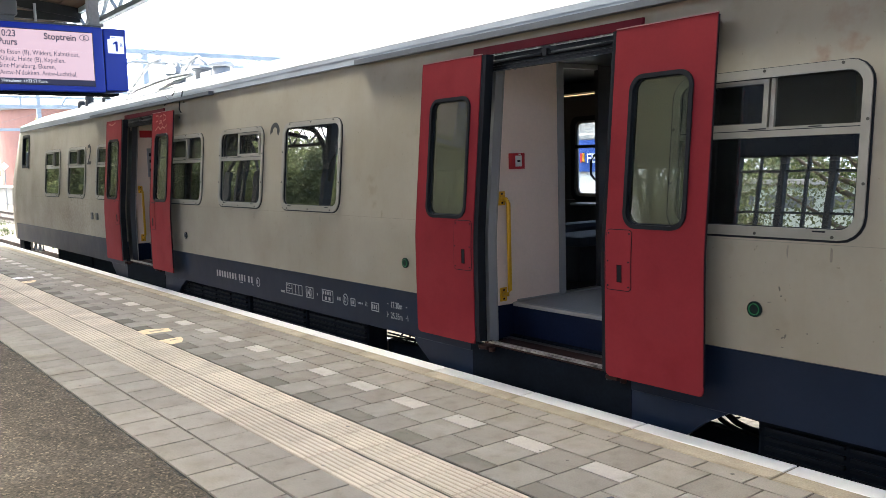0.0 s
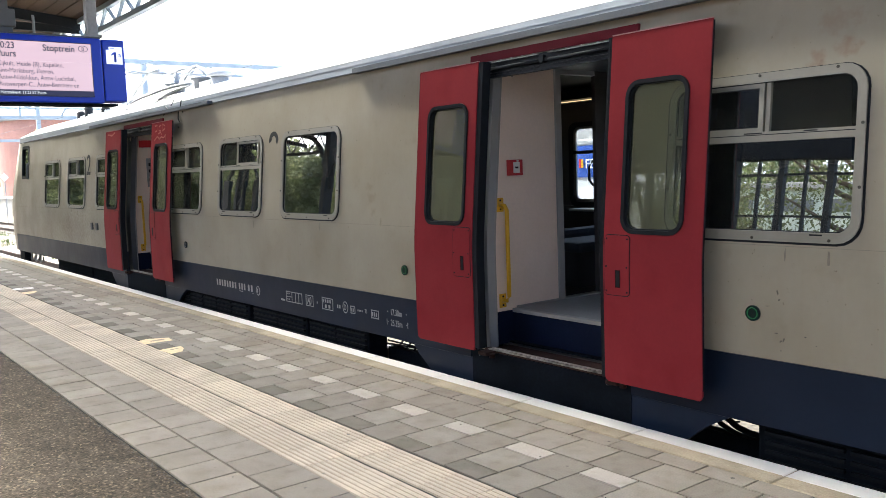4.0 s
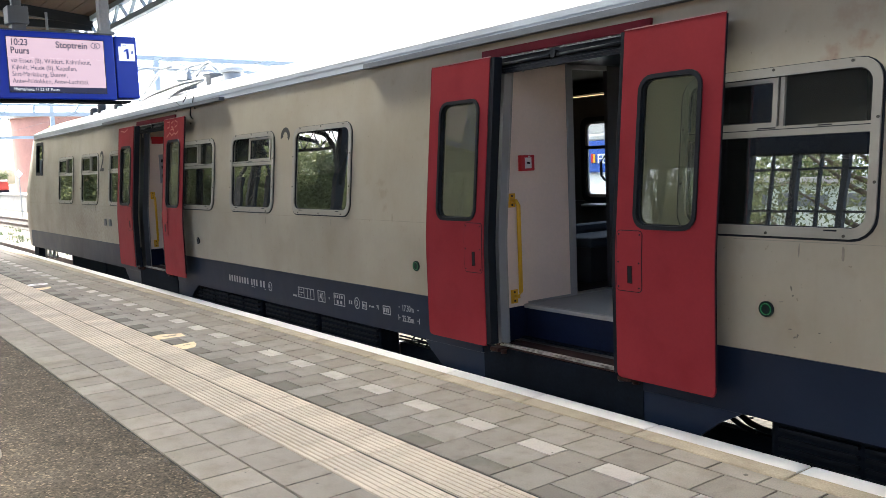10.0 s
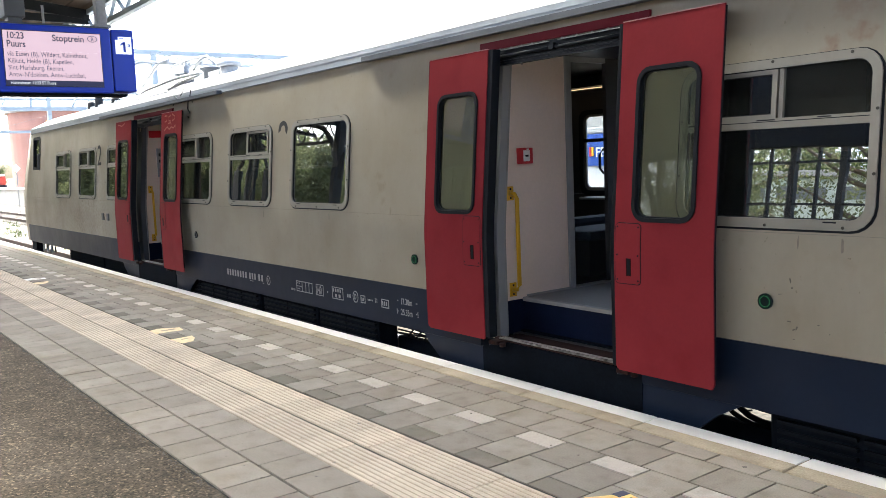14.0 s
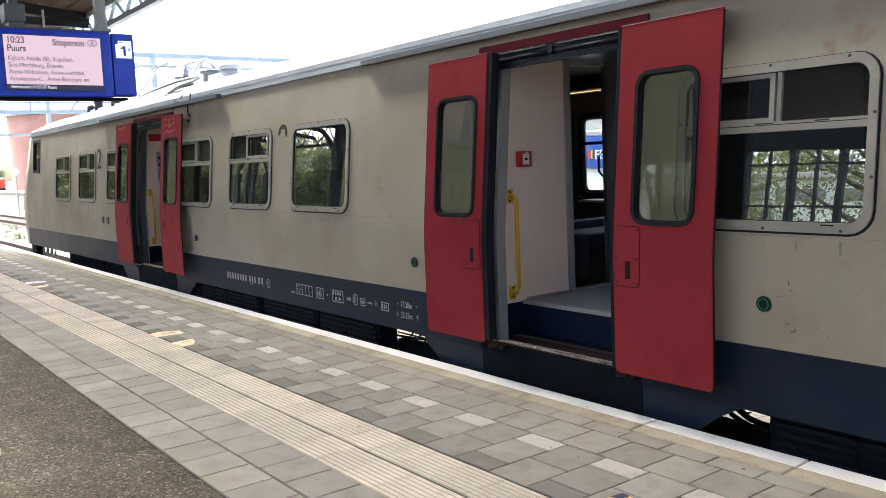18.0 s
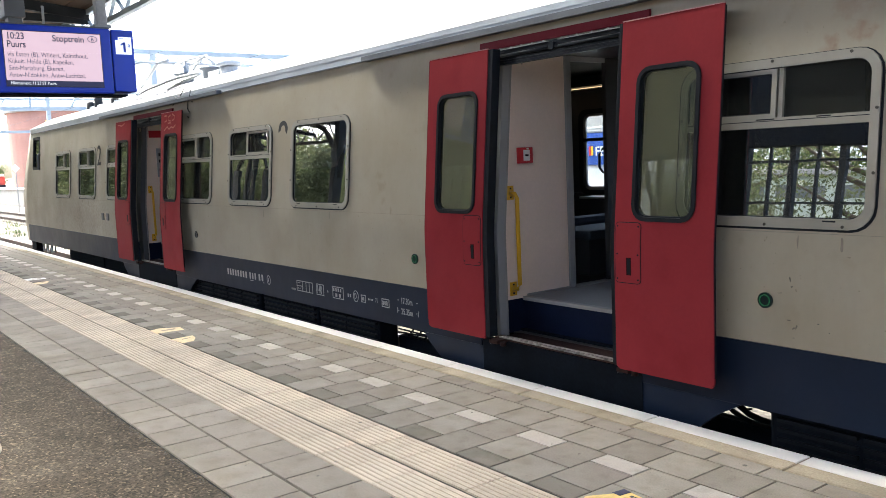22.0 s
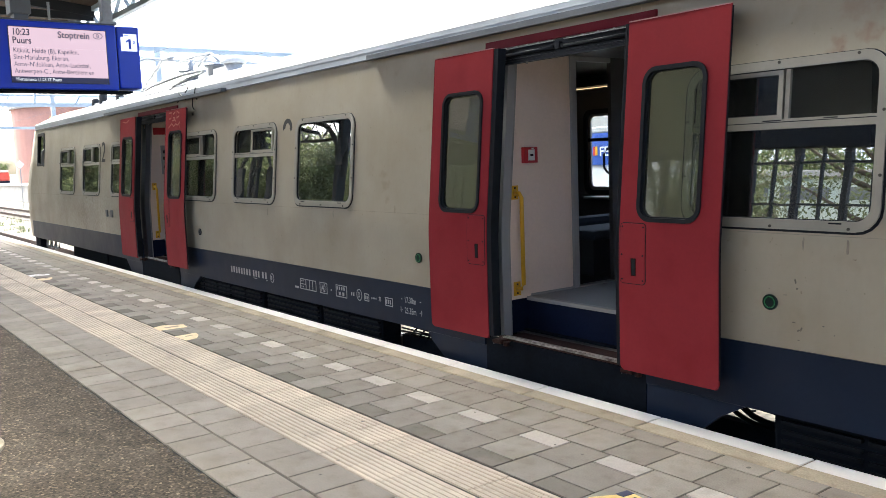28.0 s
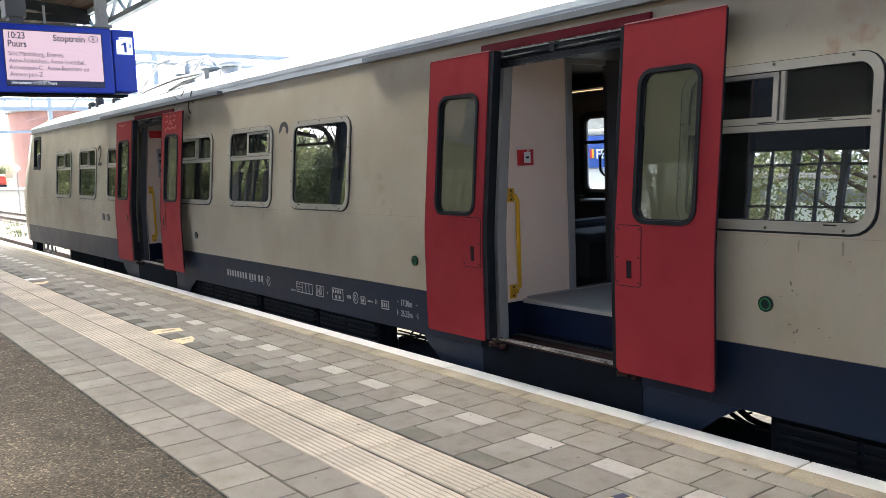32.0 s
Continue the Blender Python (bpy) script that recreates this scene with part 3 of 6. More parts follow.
for v in bm.verts:
    x, y = -8 + v.co.x * 24, -4.0 + v.co.y * 5.6
    v.co = Vector((x, y, -0.004 + 0.008 * (noise.noise((x * 0.9, y * 0.9, 0)) * 0.5)))
    if y > -1.25:
        v.co.y = -1.213 + 0.025 * noise.noise((x * 6, 2, 0)) + 0.012 * noise.noise((x * 23, 5, 0))
bmesh.ops.recalc_face_normals(bm, faces=bm.faces)
asphalt = single("asphalt", bm, M["asphalt"], "worn brown-grey asphalt of the platform, gravelly with stains", "asphalt", kind="structure")
single("asphalt_far", box(-150, -20.003, -6.8, -1.225, -0.075, -0.004), M["asphalt"], "worn brown-grey asphalt of the platform", "asphalt", kind="structure")
single("asphalt_near", box(4.003, 40, -6.8, -1.225, -0.075, -0.004), M["asphalt"], "worn brown-grey asphalt of the platform", "asphalt", kind="structure")

# ---- the carriage ----
FRONT, REAR, FARSIDE = -18.65, 7.2, 4.30
CABTOP = -18.0  # the cab leans back above the belt
TOP, FLOOR, SKIRT = 2.60, 0.527, 0.168
train = thing("train_carriage", -5.4, 2.85, RAILTOP, "grey-beige railway carriage with navy band and open red doors", "train")
DOORS = [(-2.59, -1.86, -0.58, 0.165), (-11.12, -10.36, -9.0, -8.2)]
WINDOWS = [(-0.2, 1.015), (1.6, 2.82), (3.4, 4.62), (-5.26, -4.02), (-6.92, -5.70), (-8.64, -7.42), (-12.1, -10.9), (-13.92, -12.72), (-15.68, -14.46)]
WZ0, WZ1 = 1.19, 2.13


def rect(x0, x1, z0, z1):
    return [(x1, z1), (x0, z1), (x0, z0), (x1, z0)]


# side walls: a beige upright band, a beige leaning band with the window openings, a navy band
segments = [(FRONT + 0.25, DOORS[1][1] - 0.21), (DOORS[1][2], DOORS[0][1] - 0.21), (DOORS[0][2], REAR)]
for x0, x1 in segments:
    holes = [rrect(a + 0.05, b - 0.05, WZ0 + 0.05, WZ1 - 0.05, 0.09) for a, b in WINDOWS if a > x0 and b < x1]
    if x0 < -17:
        holes.append(rrect(-17.72, -17.14, 1.82, 2.46, 0.05))
    outer = rect(x0, x1, 0.55, TOP) if x0 > -17 else [(x1, TOP), (CABTOP, TOP), (x0 + 0.12, 1.75), (x0, 1.45), (x0, 0.55), (x1, 0.55)]
    bm = bent(outer, holes, 0, 0.045)
    part("side_wall", bm, M["body"], train, "grey-beige painted side wall with dirt streaks")
    part("lower_band", sheet(rect(x0, x1, SKIRT, 0.547), [], 0.001, 0.045), M["blue"], train, "navy blue painted lower band")
for a, b in ((DOORS[1][1], DOORS[1][2]), (DOORS[0][1], DOORS[0][2])):
    part("door_lintel", sheet(rect(a - 0.208, b - 0.002, 2.45, TOP), [], 0, 0.045), M["body"], train)
for a, b, c, d in DOORS:
    poly = [(d + 0.09, SKIRT - 0.003), (a - 0.26, SKIRT - 0.003), (a - 0.2, 0.1), (a + 0.09, -0.11), (d - 0.3, -0.11), (d - 0.07, 0.075)]
    part("step_skirt", sheet(poly, [], -0.004, 0.05), M["blue"], train, "navy skirt dropping below the doorway")
    part("step_panel", sheet(rect(b - 0.19, c + 0.12, -0.1, 0.24), [], 0.003, 0.05), M["black"], train, "black panel below the door sill")

# roof: an arc from gutter to gutter
bm = bmesh.new()
HALF = (FARSIDE - SIDE) / 2
EDGE_Y = side(0, TOP).y
prev = None
for i, x in enumerate([CABTOP - 0.05, CABTOP + 0.45] + [CABTOP + 0.45 + (REAR - CABTOP - 0.45) * k / 10 for k in range(1, 11)]):
    line = []
    for k in range(25):
        a = math.pi * k / 24
        w = SIDE + HALF - EDGE_Y
        y = SIDE + HALF - w * math.cos(a)
        z = TOP + 0.098 + 0.36 * math.sin(a) ** 1.7 * (0.7 if i == 0 else 1)
        line.append(bm.verts.new((x, y, z)))
    if prev:
        for k in range(24):
            f = bm.faces.new((prev[k], prev[k + 1], line[k + 1], line[k]))
            f.smooth = True
    else:
        bm.faces.new(line)
    prev = line
bmesh.ops.recalc_face_normals(bm, faces=bm.faces)
roof = part("roof", bm, M["roof"], train, "pale grey curved metal roof")
bm = sheet(rect(CABTOP - 0.03, REAR, TOP - 0.012, TOP + 0.1), [], 0.012, 0.1)
cornice = part("cornice", bm, M["cornice"], train, "grey-blue sheet strip under the roof edge")
part("cornice_bead", sheet(rect(CABTOP, REAR, TOP - 0.02, TOP - 0.011), [], 0.02, 0.03), M["gutter"], cornice, "dark seam under the roof strip")
part("cornice_bead", sheet(rect(CABTOP, REAR, TOP + 0.052, TOP + 0.058), [], 0.016, 0.006), M["cornice"], cornice)
for x0, x1 in ((-12.3, -7.15), (-3.75, 4.0)):
    bm = sheet(rect(x0, x1, TOP - 0.03, TOP + 0.014), [], 0.078, 0.07)
    part("rain_gutter", bm, M["gutter"], train, "dark grey rain gutter")

# the cab end: rounded, leaning back
bm = bmesh.new()
prev = None
for z, near, fx in ((SKIRT, FRONT + 0.3, -18.9), (0.55, FRONT + 0.25, -19.05), (1.2, FRONT + 0.25, -19.1), (1.45, FRONT + 0.25, -19.05), (1.75, FRONT + 0.37, -18.9), (TOP, CABTOP, -18.3), (TOP + 0.1, CABTOP, -18.05)):
    line = []
    for k in range(13):
        a = math.pi * k / 12
        s_ = side(0, min(z, TOP)).y
        half = ((SIDE + FARSIDE) / 2 - s_) * (1 if z < TOP + 0.05 else 0.97 if z < TOP + 0.2 else 0.6)
        y = (SIDE + FARSIDE) / 2 - half * math.copysign(abs(math.cos(a)) ** 0.35, math.cos(a))
        x = near + (fx - near) * (math.sin(a) ** 0.35)
        line.append(bm.verts.new((x, y, z)))
    if prev:
        for k in range(12):
            f = bm.faces.new((prev[k], prev[k + 1], line[k + 1], line[k]))
            f.smooth = True
    prev = line
bmesh.ops.recalc_face_normals(bm, faces=bm.faces)
part("cab_end", bm, M["body"], train, "rounded beige cab end")
part("side_wall", box(FRONT + 0.4, REAR, FARSIDE - 0.05, FARSIDE, SKIRT, 1.2), M["body"], train)
FARWIN = [(-15.6, -14.45), (-13.85, -12.7), (-8.75, -7.6), (-7.05, -5.9), (-5.3, -4.15), (-3.55, -2.4), (-1.75, -1.2), (-1.05, -0.5), (1.6, 2.8), (3.4, 4.6)]
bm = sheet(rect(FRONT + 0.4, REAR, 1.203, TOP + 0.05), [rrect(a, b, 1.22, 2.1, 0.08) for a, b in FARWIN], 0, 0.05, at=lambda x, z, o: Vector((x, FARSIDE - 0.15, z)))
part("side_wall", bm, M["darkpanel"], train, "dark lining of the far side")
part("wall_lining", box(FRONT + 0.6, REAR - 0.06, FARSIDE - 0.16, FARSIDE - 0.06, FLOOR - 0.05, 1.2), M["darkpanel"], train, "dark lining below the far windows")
part("end_wall", box(REAR - 0.05, REAR, SIDE + 0.2, FARSIDE - 0.2, SKIRT, TOP + 0.3), M["body"], train)


# windows
def window(x0, x1, parent):
    out = rrect(x0 + 0.014, x1 - 0.016, WZ0 + 0.012, WZ1 - 0.016, 0.125)
    inn = rrect(x0 + 0.064, x1 - 0.064, WZ0 + 0.066, WZ1 - 0.066, 0.08)
    w = part("window", ring(out, inn, 0.014, 0.05), M["frame"], parent, "riveted beige window frame with rounded corners")
    # seal drawn wider at sides and foot, where it also stands for shadow
    seal = ring(rrect(x0 + 0.001, x1 - 0.004, WZ0 - 0.001, WZ1 - 0.0125, 0.131), out, 0.004, 0.02)
    part("rubber_seal", seal, M["rubber"], w)
    part("glazing_seal", ring(inn, rrect(x0 + 0.069, x1 - 0.069, WZ0 + 0.071, WZ1 - 0.071, 0.075), 0.002, 0.016), M["rubber"], w, "black glazing seal")
    for bx, bz in [(x0 + (x1 - x0) * f, z) for f in (0.14, 0.5, 0.86) for z in (WZ0 + 0.028, WZ1 - 0.03)] + [(x, WZ0 + h) for x in (x0 + 0.028, x1 - 0.029) for h in (0.3, 0.62)]:
        part("bolt", disc(bx, bz, 0.0085, 0.018, 0.008, 8), M["boltmetal"], w)
    for f in (0.18, 0.8):
        xx = x0 + (x1 - x0) * f
        part("drain_slot", sheet(rect(xx - 0.035, xx + 0.035, WZ0 + 0.05, WZ0 + 0.058), [], 0.0155, 0.004), M["rubber"], w)
    return w, inn


def pane(x0, x1, z0, z1, off, parent, material="glass", name="pane"):
    p = part(name, sheet(rect(x0, x1, z0, z1), [], off, 0.004), M[material], parent)
    p.visible_shadow = False
    return p


for i, (x0, x1) in enumerate(WINDOWS):
    w, inn = window(x0, x1, train)
    a, b, lo, hi = x0 + 0.06, x1 - 0.06, WZ0 + 0.06, WZ1 - 0.06
    if i == 3:
        pane(a, b, lo, hi, -0.006, w)
        continue
    mid = 1.77
    pane(a, b, lo, mid, -0.008, w)
    tr = part("transom", sheet(rect(a, b, mid - 0.028, mid + 0.006), [], 0.006, 0.03), M["frame"], w, "beige window transom")
    part("transom_groove", sheet(rect(a, b, mid + 0.006, mid + 0.0105), [], 0.001, 0.02), M["mech"], tr, "dark sliding groove")
    part("transom_lip", sheet(rect(a, b, mid + 0.0105, mid + 0.025), [], 0.004, 0.03), M["frame"], tr)
    for f0, f1 in ((0.12, 0.16), (0.42, 0.52), (0.74, 0.81)):
        part("drain_slot", sheet(rect(a + (b - a) * f0, a + (b - a) * f1, mid + 0.014, mid + 0.0205), [], 0.0055, 0.003), M["mech"], tr)
    # the upper light: one sliding sash in front, one fixed pane behind it
    if i == 4:
        xm = x0 + (x1 - x0) * 0.44
        s0, s1, f0, f1, m0 = xm, b - 0.06, a, xm - 0.03, xm - 0.03
    else:
        xm = x0 + (x1 - x0) * 0.52
        s0, s1, f0, f1, m0 = a + 0.015, xm, xm + 0.035, b, xm + 0.01
    sash = part("sash", ring(rect(s0, s1, mid + 0.025, hi - 0.012), rect(s0 + 0.03, s1 - 0.03, mid + 0.048, hi - 0.036), 0.002, 0.025), M["frame"], w, "beige sliding sash")
    part("sash_seal", ring(rect(s0 + 0.03, s1 - 0.03, mid + 0.048, hi - 0.036), rect(s0 + 0.034, s1 - 0.034, mid + 0.052, hi - 0.04), -0.002, 0.012), M["rubber"], sash)
    pane(s0 + 0.028, s1 - 0.028, mid + 0.046, hi - 0.034, -0.012, w, "shadeglass" if i > 4 else "glass")
    part("mullion", sheet(rect(m0, m0 + 0.025, mid + 0.025, hi), [], -0.004, 0.03), M["frame"], w)
    pane(f0, f1, mid + 0.025, hi, -0.024, w, "glass" if i in (1, 2) else "shadeglass")
    if i > 3:
        part("blind", sheet(rect(f0, f1, mid + 0.03, hi), [], -0.045, 0.006), M["blind"], w, "brown pulled-down blind")
    if i > 4:
        part("blind", sheet(rect(s0 + 0.02, s1, mid + 0.03, hi), [], -0.045, 0.006), M["blind"], w, "brown pulled-down blind")
    if i == 4:
        pane(b - 0.055, b, mid + 0.025, hi, -0.024, w, "shadeglass")
w = part("window", ring(rrect(-17.76, -17.1, 1.78, 2.5, 0.06), rrect(-17.7, -17.16, 1.84, 2.44, 0.05), 0.012, 0.05), M["rubber"], train, "cab side window with a black surround")
pane(-17.72, -17.14, 1.82, 2.46, -0.02, w)
part("grab_handle", rod([(-16.95, 1.43, 1.78), (-16.95, 1.40, 1.8), (-16.95, 1.42, 2.1), (-16.95, 1.47, 2.12)], 0.022), M["steel"], train, "dark grab handle")


# doors
def leaf(x0, x1, parent, left):
    """A plug door leaf slid out and along the wall; its rubber nose stands towards the doorway."""
    OFF, TH, HEAD = 0.135, 0.012, 2.444
    g0, g1 = (x0 + 0.147, x1 - 0.107) if left else (x0 + 0.148, x1 - 0.144)
    hole = rrect(g0, g1, 1.232, 2.14, 0.085)
    foot = [(x1, 0.3), (x1, HEAD), (x0, HEAD), (x0, 0.3), (x0 + 0.006, 0.283), (x0 + 0.02, 0.275), (x1 - 0.02, 0.275), (x1 - 0.006, 0.283)]
    d = part("door", bent(foot, [hole], OFF, TH), M["red"], parent, "open red sliding plug door leaf")
    part("gasket", ring(rrect(g0 - 0.013, g1 + 0.013, 1.219, 2.153, 0.098), rrect(g0 + 0.012, g1 - 0.012, 1.244, 2.128, 0.075), OFF + 0.012, 0.05), M["rubber"], d, "black rubber window gasket")
    part("inner_gasket", ring(rrect(g0 + 0.012, g1 - 0.012, 1.244, 2.128, 0.075), rrect(g0 + 0.02, g1 - 0.02, 1.252, 2.12, 0.068), OFF - 0.006, 0.03), M["mech"], d)
    lining = bent(rect(x0 + 0.003, x1 - 0.003, 0.335, HEAD - 0.006), [rrect(g0 - 0.01, g1 + 0.01, 1.222, 2.15, 0.09)], OFF - TH - 0.001, 0.005)
    part("inner_lining", lining, M["mech"], d, "dark inner face of the door")
    p = part("pane", sheet(hole, [], OFF - 0.02, 0.004, at=lambda x, z, o: side(x, z, o) + Vector((0, 0.0105 * (z - 1.686), 0))), M["doorglass"], d)
    p.visible_shadow = False
    n0, n1 = (x1, x1 + 0.05) if left else (x0 - 0.034, x0)
    part("rubber_nose", bent(rect(n0, n1, 0.29, HEAD - 0.004), [], OFF - 0.006, 0.075 if left else 0.035), M["rubber"], d, "black rubber edge of the door")
    part("nose_groove", bent(rect(n0 + 0.012, n0 + 0.016, 0.3, HEAD - 0.01), [], OFF - 0.004, 0.002), M["mech"], d)
    px0, px1 = (x1 - 0.225, x1 - 0.02) if left else (x0 + 0.012, x0 + 0.208)
    part("lock_panel", bent(rrect(px0, px1, 0.832, 1.206, 0.025), [], OFF + 0.004, 0.004), M["red"], d, "screwed red cover plate")
    joint = bent(rrect(px0 - 0.005, px1 + 0.005, 0.827, 1.211, 0.03), [rrect(px0, px1, 0.832, 1.206, 0.025)], OFF + 0.0015, 0.002)
    part("plate_joint", joint, M["rubber"], d)
    sx = px0 + (px1 - px0) * 0.55
    part("key_slot", bent(rect(sx - 0.014, sx + 0.014, 0.885, 0.985), [], OFF + 0.0055, 0.002), M["rubber"], d)
    part("slot_rim", bent(rect(sx - 0.019, sx + 0.019, 0.88, 0.99), [rect(sx - 0.014, sx + 0.014, 0.885, 0.985)], OFF + 0.0065, 0.003), M["darkred"], d)
    for bx in (px0 + 0.016, px1 - 0.016):
        for bz in (0.855, 1.01, 1.185):
            part("screw", bent([(bx + 0.006 * math.cos(k * math.pi / 4), bz + 0.006 * math.sin(k * math.pi / 4)) for k in range(8)], [], OFF + 0.006, 0.002), M["rubber"], d)
    ex0, ex1 = (x0 - 0.003, x0) if left else (x1, x1 + 0.003)
    part("edge_trim", bent(rect(ex0, ex1, 0.33, HEAD - 0.01), [], OFF + 0.001, 0.004), M["redshaded"], d, "dull red edge of the door")
    # black strip added for the shaded gap, and to darken the edge's reflection
    part("edge_seal", bent(rect(ex0, ex1, 0.33, HEAD - 0.01), [], OFF - 0.0032, 0.016), M["rubber"], d, "black strip behind the door edge, for its shaded gap")
    part("bottom_lip", sheet(rect(x0 + 0.02, x1 - 0.02, 0.268, 0.2752), [], OFF - 0.006, 0.02), M["red"], d)
    part("drip_edge", sheet(rect(x0, x1, HEAD + 0.001, HEAD + 0.006), [], OFF + 0.003, 0.018), M["edgelight"], d, "pale top edge of the door, highlight in its colour")
    fx = (n0 + n1) / 2 + (0.02 if left else 0.03)
    foot_part = part("guide_foot", box(fx - 0.05, fx + 0.05, SIDE - 0.1, SIDE + 0.02, 0.232, 0.262, 0.008), M["rust"], d, "rusty guide foot under the door")
    part("roller", rod([(fx - 0.03, SIDE - 0.08, 0.225), (fx - 0.03, SIDE - 0.08, 0.25)], 0.02, 10), M["mech"], foot_part)
    part("roller", rod([(fx + 0.07, SIDE - 0.06, 0.22), (fx + 0.07, SIDE - 0.06, 0.25)], 0.024, 10), M["rust"], foot_part)
    return d


for i, (a, b, c, d) in enumerate(DOORS):
    leaf(a, b, train, True)
    leaf(c + 0.024, d + 0.008, train, False)
    part("door_header", sheet(rect(b - 0.23, c + 0.13, 2.455, 2.518), [], 0.022, 0.022), M["redshaded"], train, "red strip above the doorway with shade in its colour")
    case = part("door_mechanism", sheet(rect(b - 0.2, c + 0.03, 2.328, 2.449), [], 0.012, 0.05), M["mech"], train, "black door mechanism case")
    mid = b + 0.6
    for x0, x1 in ((b, mid - 0.06), (mid + 0.04, c)):
        part("door_track", sheet(rect(x0, x1, 2.436, 2.44), [], 0.05, 0.02), M["sillmetal"], case, "worn metal door track")
        part("drive_rod", rod([tuple(side(x, 2.392, 0.034)) for x in (x0, x1)], 0.012, 8), M["mech"], case, "black drive rod")
        part("case_rib", sheet(rect(x0, x1, 2.362, 2.368), [], 0.02, 0.01), M["mech"], case)
        part("case_rib", sheet(rect(x0, x1, 2.345, 2.349), [], 0.018, 0.008), M["rubber"], case)
        for k in range(5):
            xx = x0 + 0.04 + k * (x1 - x0 - 0.08) / 4
            part("bolt", disc(xx, 2.443, 0.006, 0.052, 0.012, 8), M["sillmetal"], case)
    part("track_joint", sheet(rrect(mid - 0.05, mid - 0.005, 2.378, 2.43, 0.014), [], 0.044, 0.04), M["mech"], case, "rounded black joint of the drive")
    part("track_joint", sheet(rrect(mid - 0.002, mid + 0.035, 2.385, 2.41, 0.01), [], 0.034, 0.03), M["rubber"], case)
    part("latch", box(b + 0.23, b + 0.238, EDGE_Y - 0.035, EDGE_Y - 0.025, 2.312, 2.329), M["sillmetal"], case, "small bright latch under the case")
    # step, riser and vestibule floor
    sill = part("sill", box(b - 0.03, c - 0.01, SIDE - 0.012, SIDE + 0.05, 0.248, 0.268, 0.003), M["rust"], train, "dark worn door sill")
    part("sill_rail", box(b + 0.02, c - 0.01, SIDE - 0.016, SIDE + 0.002, 0.262, 0.276, 0.003), M["wornmetal"], sill, "scraped metal rail of the sill")
    part("sill_rail", box(b + 0.02, c - 0.01, SIDE + 0.024, SIDE + 0.032, 0.264, 0.278, 0.002), M["sillmetal"], sill, "bright metal rail of the sill")
    part("step", box(b + 0.0, c, SIDE + 0.051, SIDE + 0.22, 0.22, 0.262), M["rust"], train, "dark worn step")
    part("riser", box(b - 0.078, c, SIDE + 0.345, SIDE + 0.365, 0.25, FLOOR - 0.03), M["riser"], train, "navy step riser")
    part("riser", box(b - 0.083, b - 0.078, SIDE + 0.06, SIDE + 0.366, 0.25, FLOOR - 0.012), M["riser"], train, "navy side of the step well")
    part("step_floor", box(b - 0.08, c, SIDE + 0.222, SIDE + 0.345, 0.2, 0.256), M["darkpanel"], train)
    part("step_nosing", box(b - 0.078, c, SIDE + 0.335, SIDE + 0.385, FLOOR - 0.03, FLOOR + 0.002, 0.005), M["floorpanel"], train, "pale grey step nosing")
    part("floor_skirting", box(b - 0.083, b - 0.072, SIDE + 0.387, SIDE + 0.87, FLOOR + 0.001, FLOOR + 0.016), M["floorpanel"], train, "pale strip at the foot of the partition")
    part("vestibule_floor", box(b - 0.084, c + 0.15, SIDE + 0.386, FARSIDE - 0.05, FLOOR - 0.05, FLOOR), M["lino"], train, "grey vestibule floor")
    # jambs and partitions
    # the far doorway's jamb and strip take darker greys than the near ones
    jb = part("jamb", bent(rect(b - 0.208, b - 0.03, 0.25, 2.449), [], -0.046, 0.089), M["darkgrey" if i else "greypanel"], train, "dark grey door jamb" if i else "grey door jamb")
    part("jamb_strip", bent(rect(b - 0.0298, b - 0.026, 0.25, 2.33), [], -0.118, 0.012), M["greypanel" if i else "floorpanel"], jb, "pale strip along the jamb")
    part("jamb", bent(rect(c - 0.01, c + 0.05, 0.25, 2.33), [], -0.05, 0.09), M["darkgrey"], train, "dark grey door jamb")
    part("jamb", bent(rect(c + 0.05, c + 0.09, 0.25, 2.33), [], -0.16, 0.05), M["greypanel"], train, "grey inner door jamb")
    part("partition", box(b - 0.125, b - 0.085, SIDE + 0.16, SIDE + 0.87, FLOOR - 0.04, 2.44), M["beige"], train, "pinkish beige vestibule partition")
    part("door_post", box(b - 0.13, b - 0.07, SIDE + 0.872, SIDE + 0.94, FLOOR, 2.44, 0.008), M["greypanel"], train, "grey door post")
    # past the doorway the partition is darker than the beige stretch
    part("partition", box(b - 0.125, b - 0.085, SIDE + 1.37, FARSIDE - 0.2, FLOOR, 2.44), M["darkpanel"], train, "vestibule partition in the dark lining colour")
    part("partition", box(b - 0.125, b - 0.085, SIDE + 0.942, SIDE + 1.368, 2.40, 2.44), M["greypanel"], train)
    part("partition", box(c + 0.15, c + 0.19, SIDE + 0.1, FARSIDE - 0.2, FLOOR - 0.3, 2.44), M["beige"], train, "pinkish beige vestibule partition")
    part("vestibule_ceiling", box(b - 0.125, c + 0.15, SIDE + 0.17, FARSIDE - 0.2, 2.44, 2.47), M["darkgrey"], train)
    part("threshold", box(b - 0.14, b - 0.07, SIDE + 0.94, SIDE + 1.37, FLOOR, FLOOR + 0.012), M["alu"], train)
    # yellow grab rail
    yy, xx = SIDE + 0.24, b - 0.06
    bm = rod([(b - 0.085, yy, 1.36), (xx + 0.03, yy, 1.355), (xx + 0.045, yy + 0.01, 1.32), (xx + 0.045, yy + 0.01, 0.64), (xx + 0.03, yy, 0.605), (b - 0.085, yy, 0.6)], 0.017, 12)
    hr = part("handrail", bm, M["yellow"], train, "yellow painted grab rail")
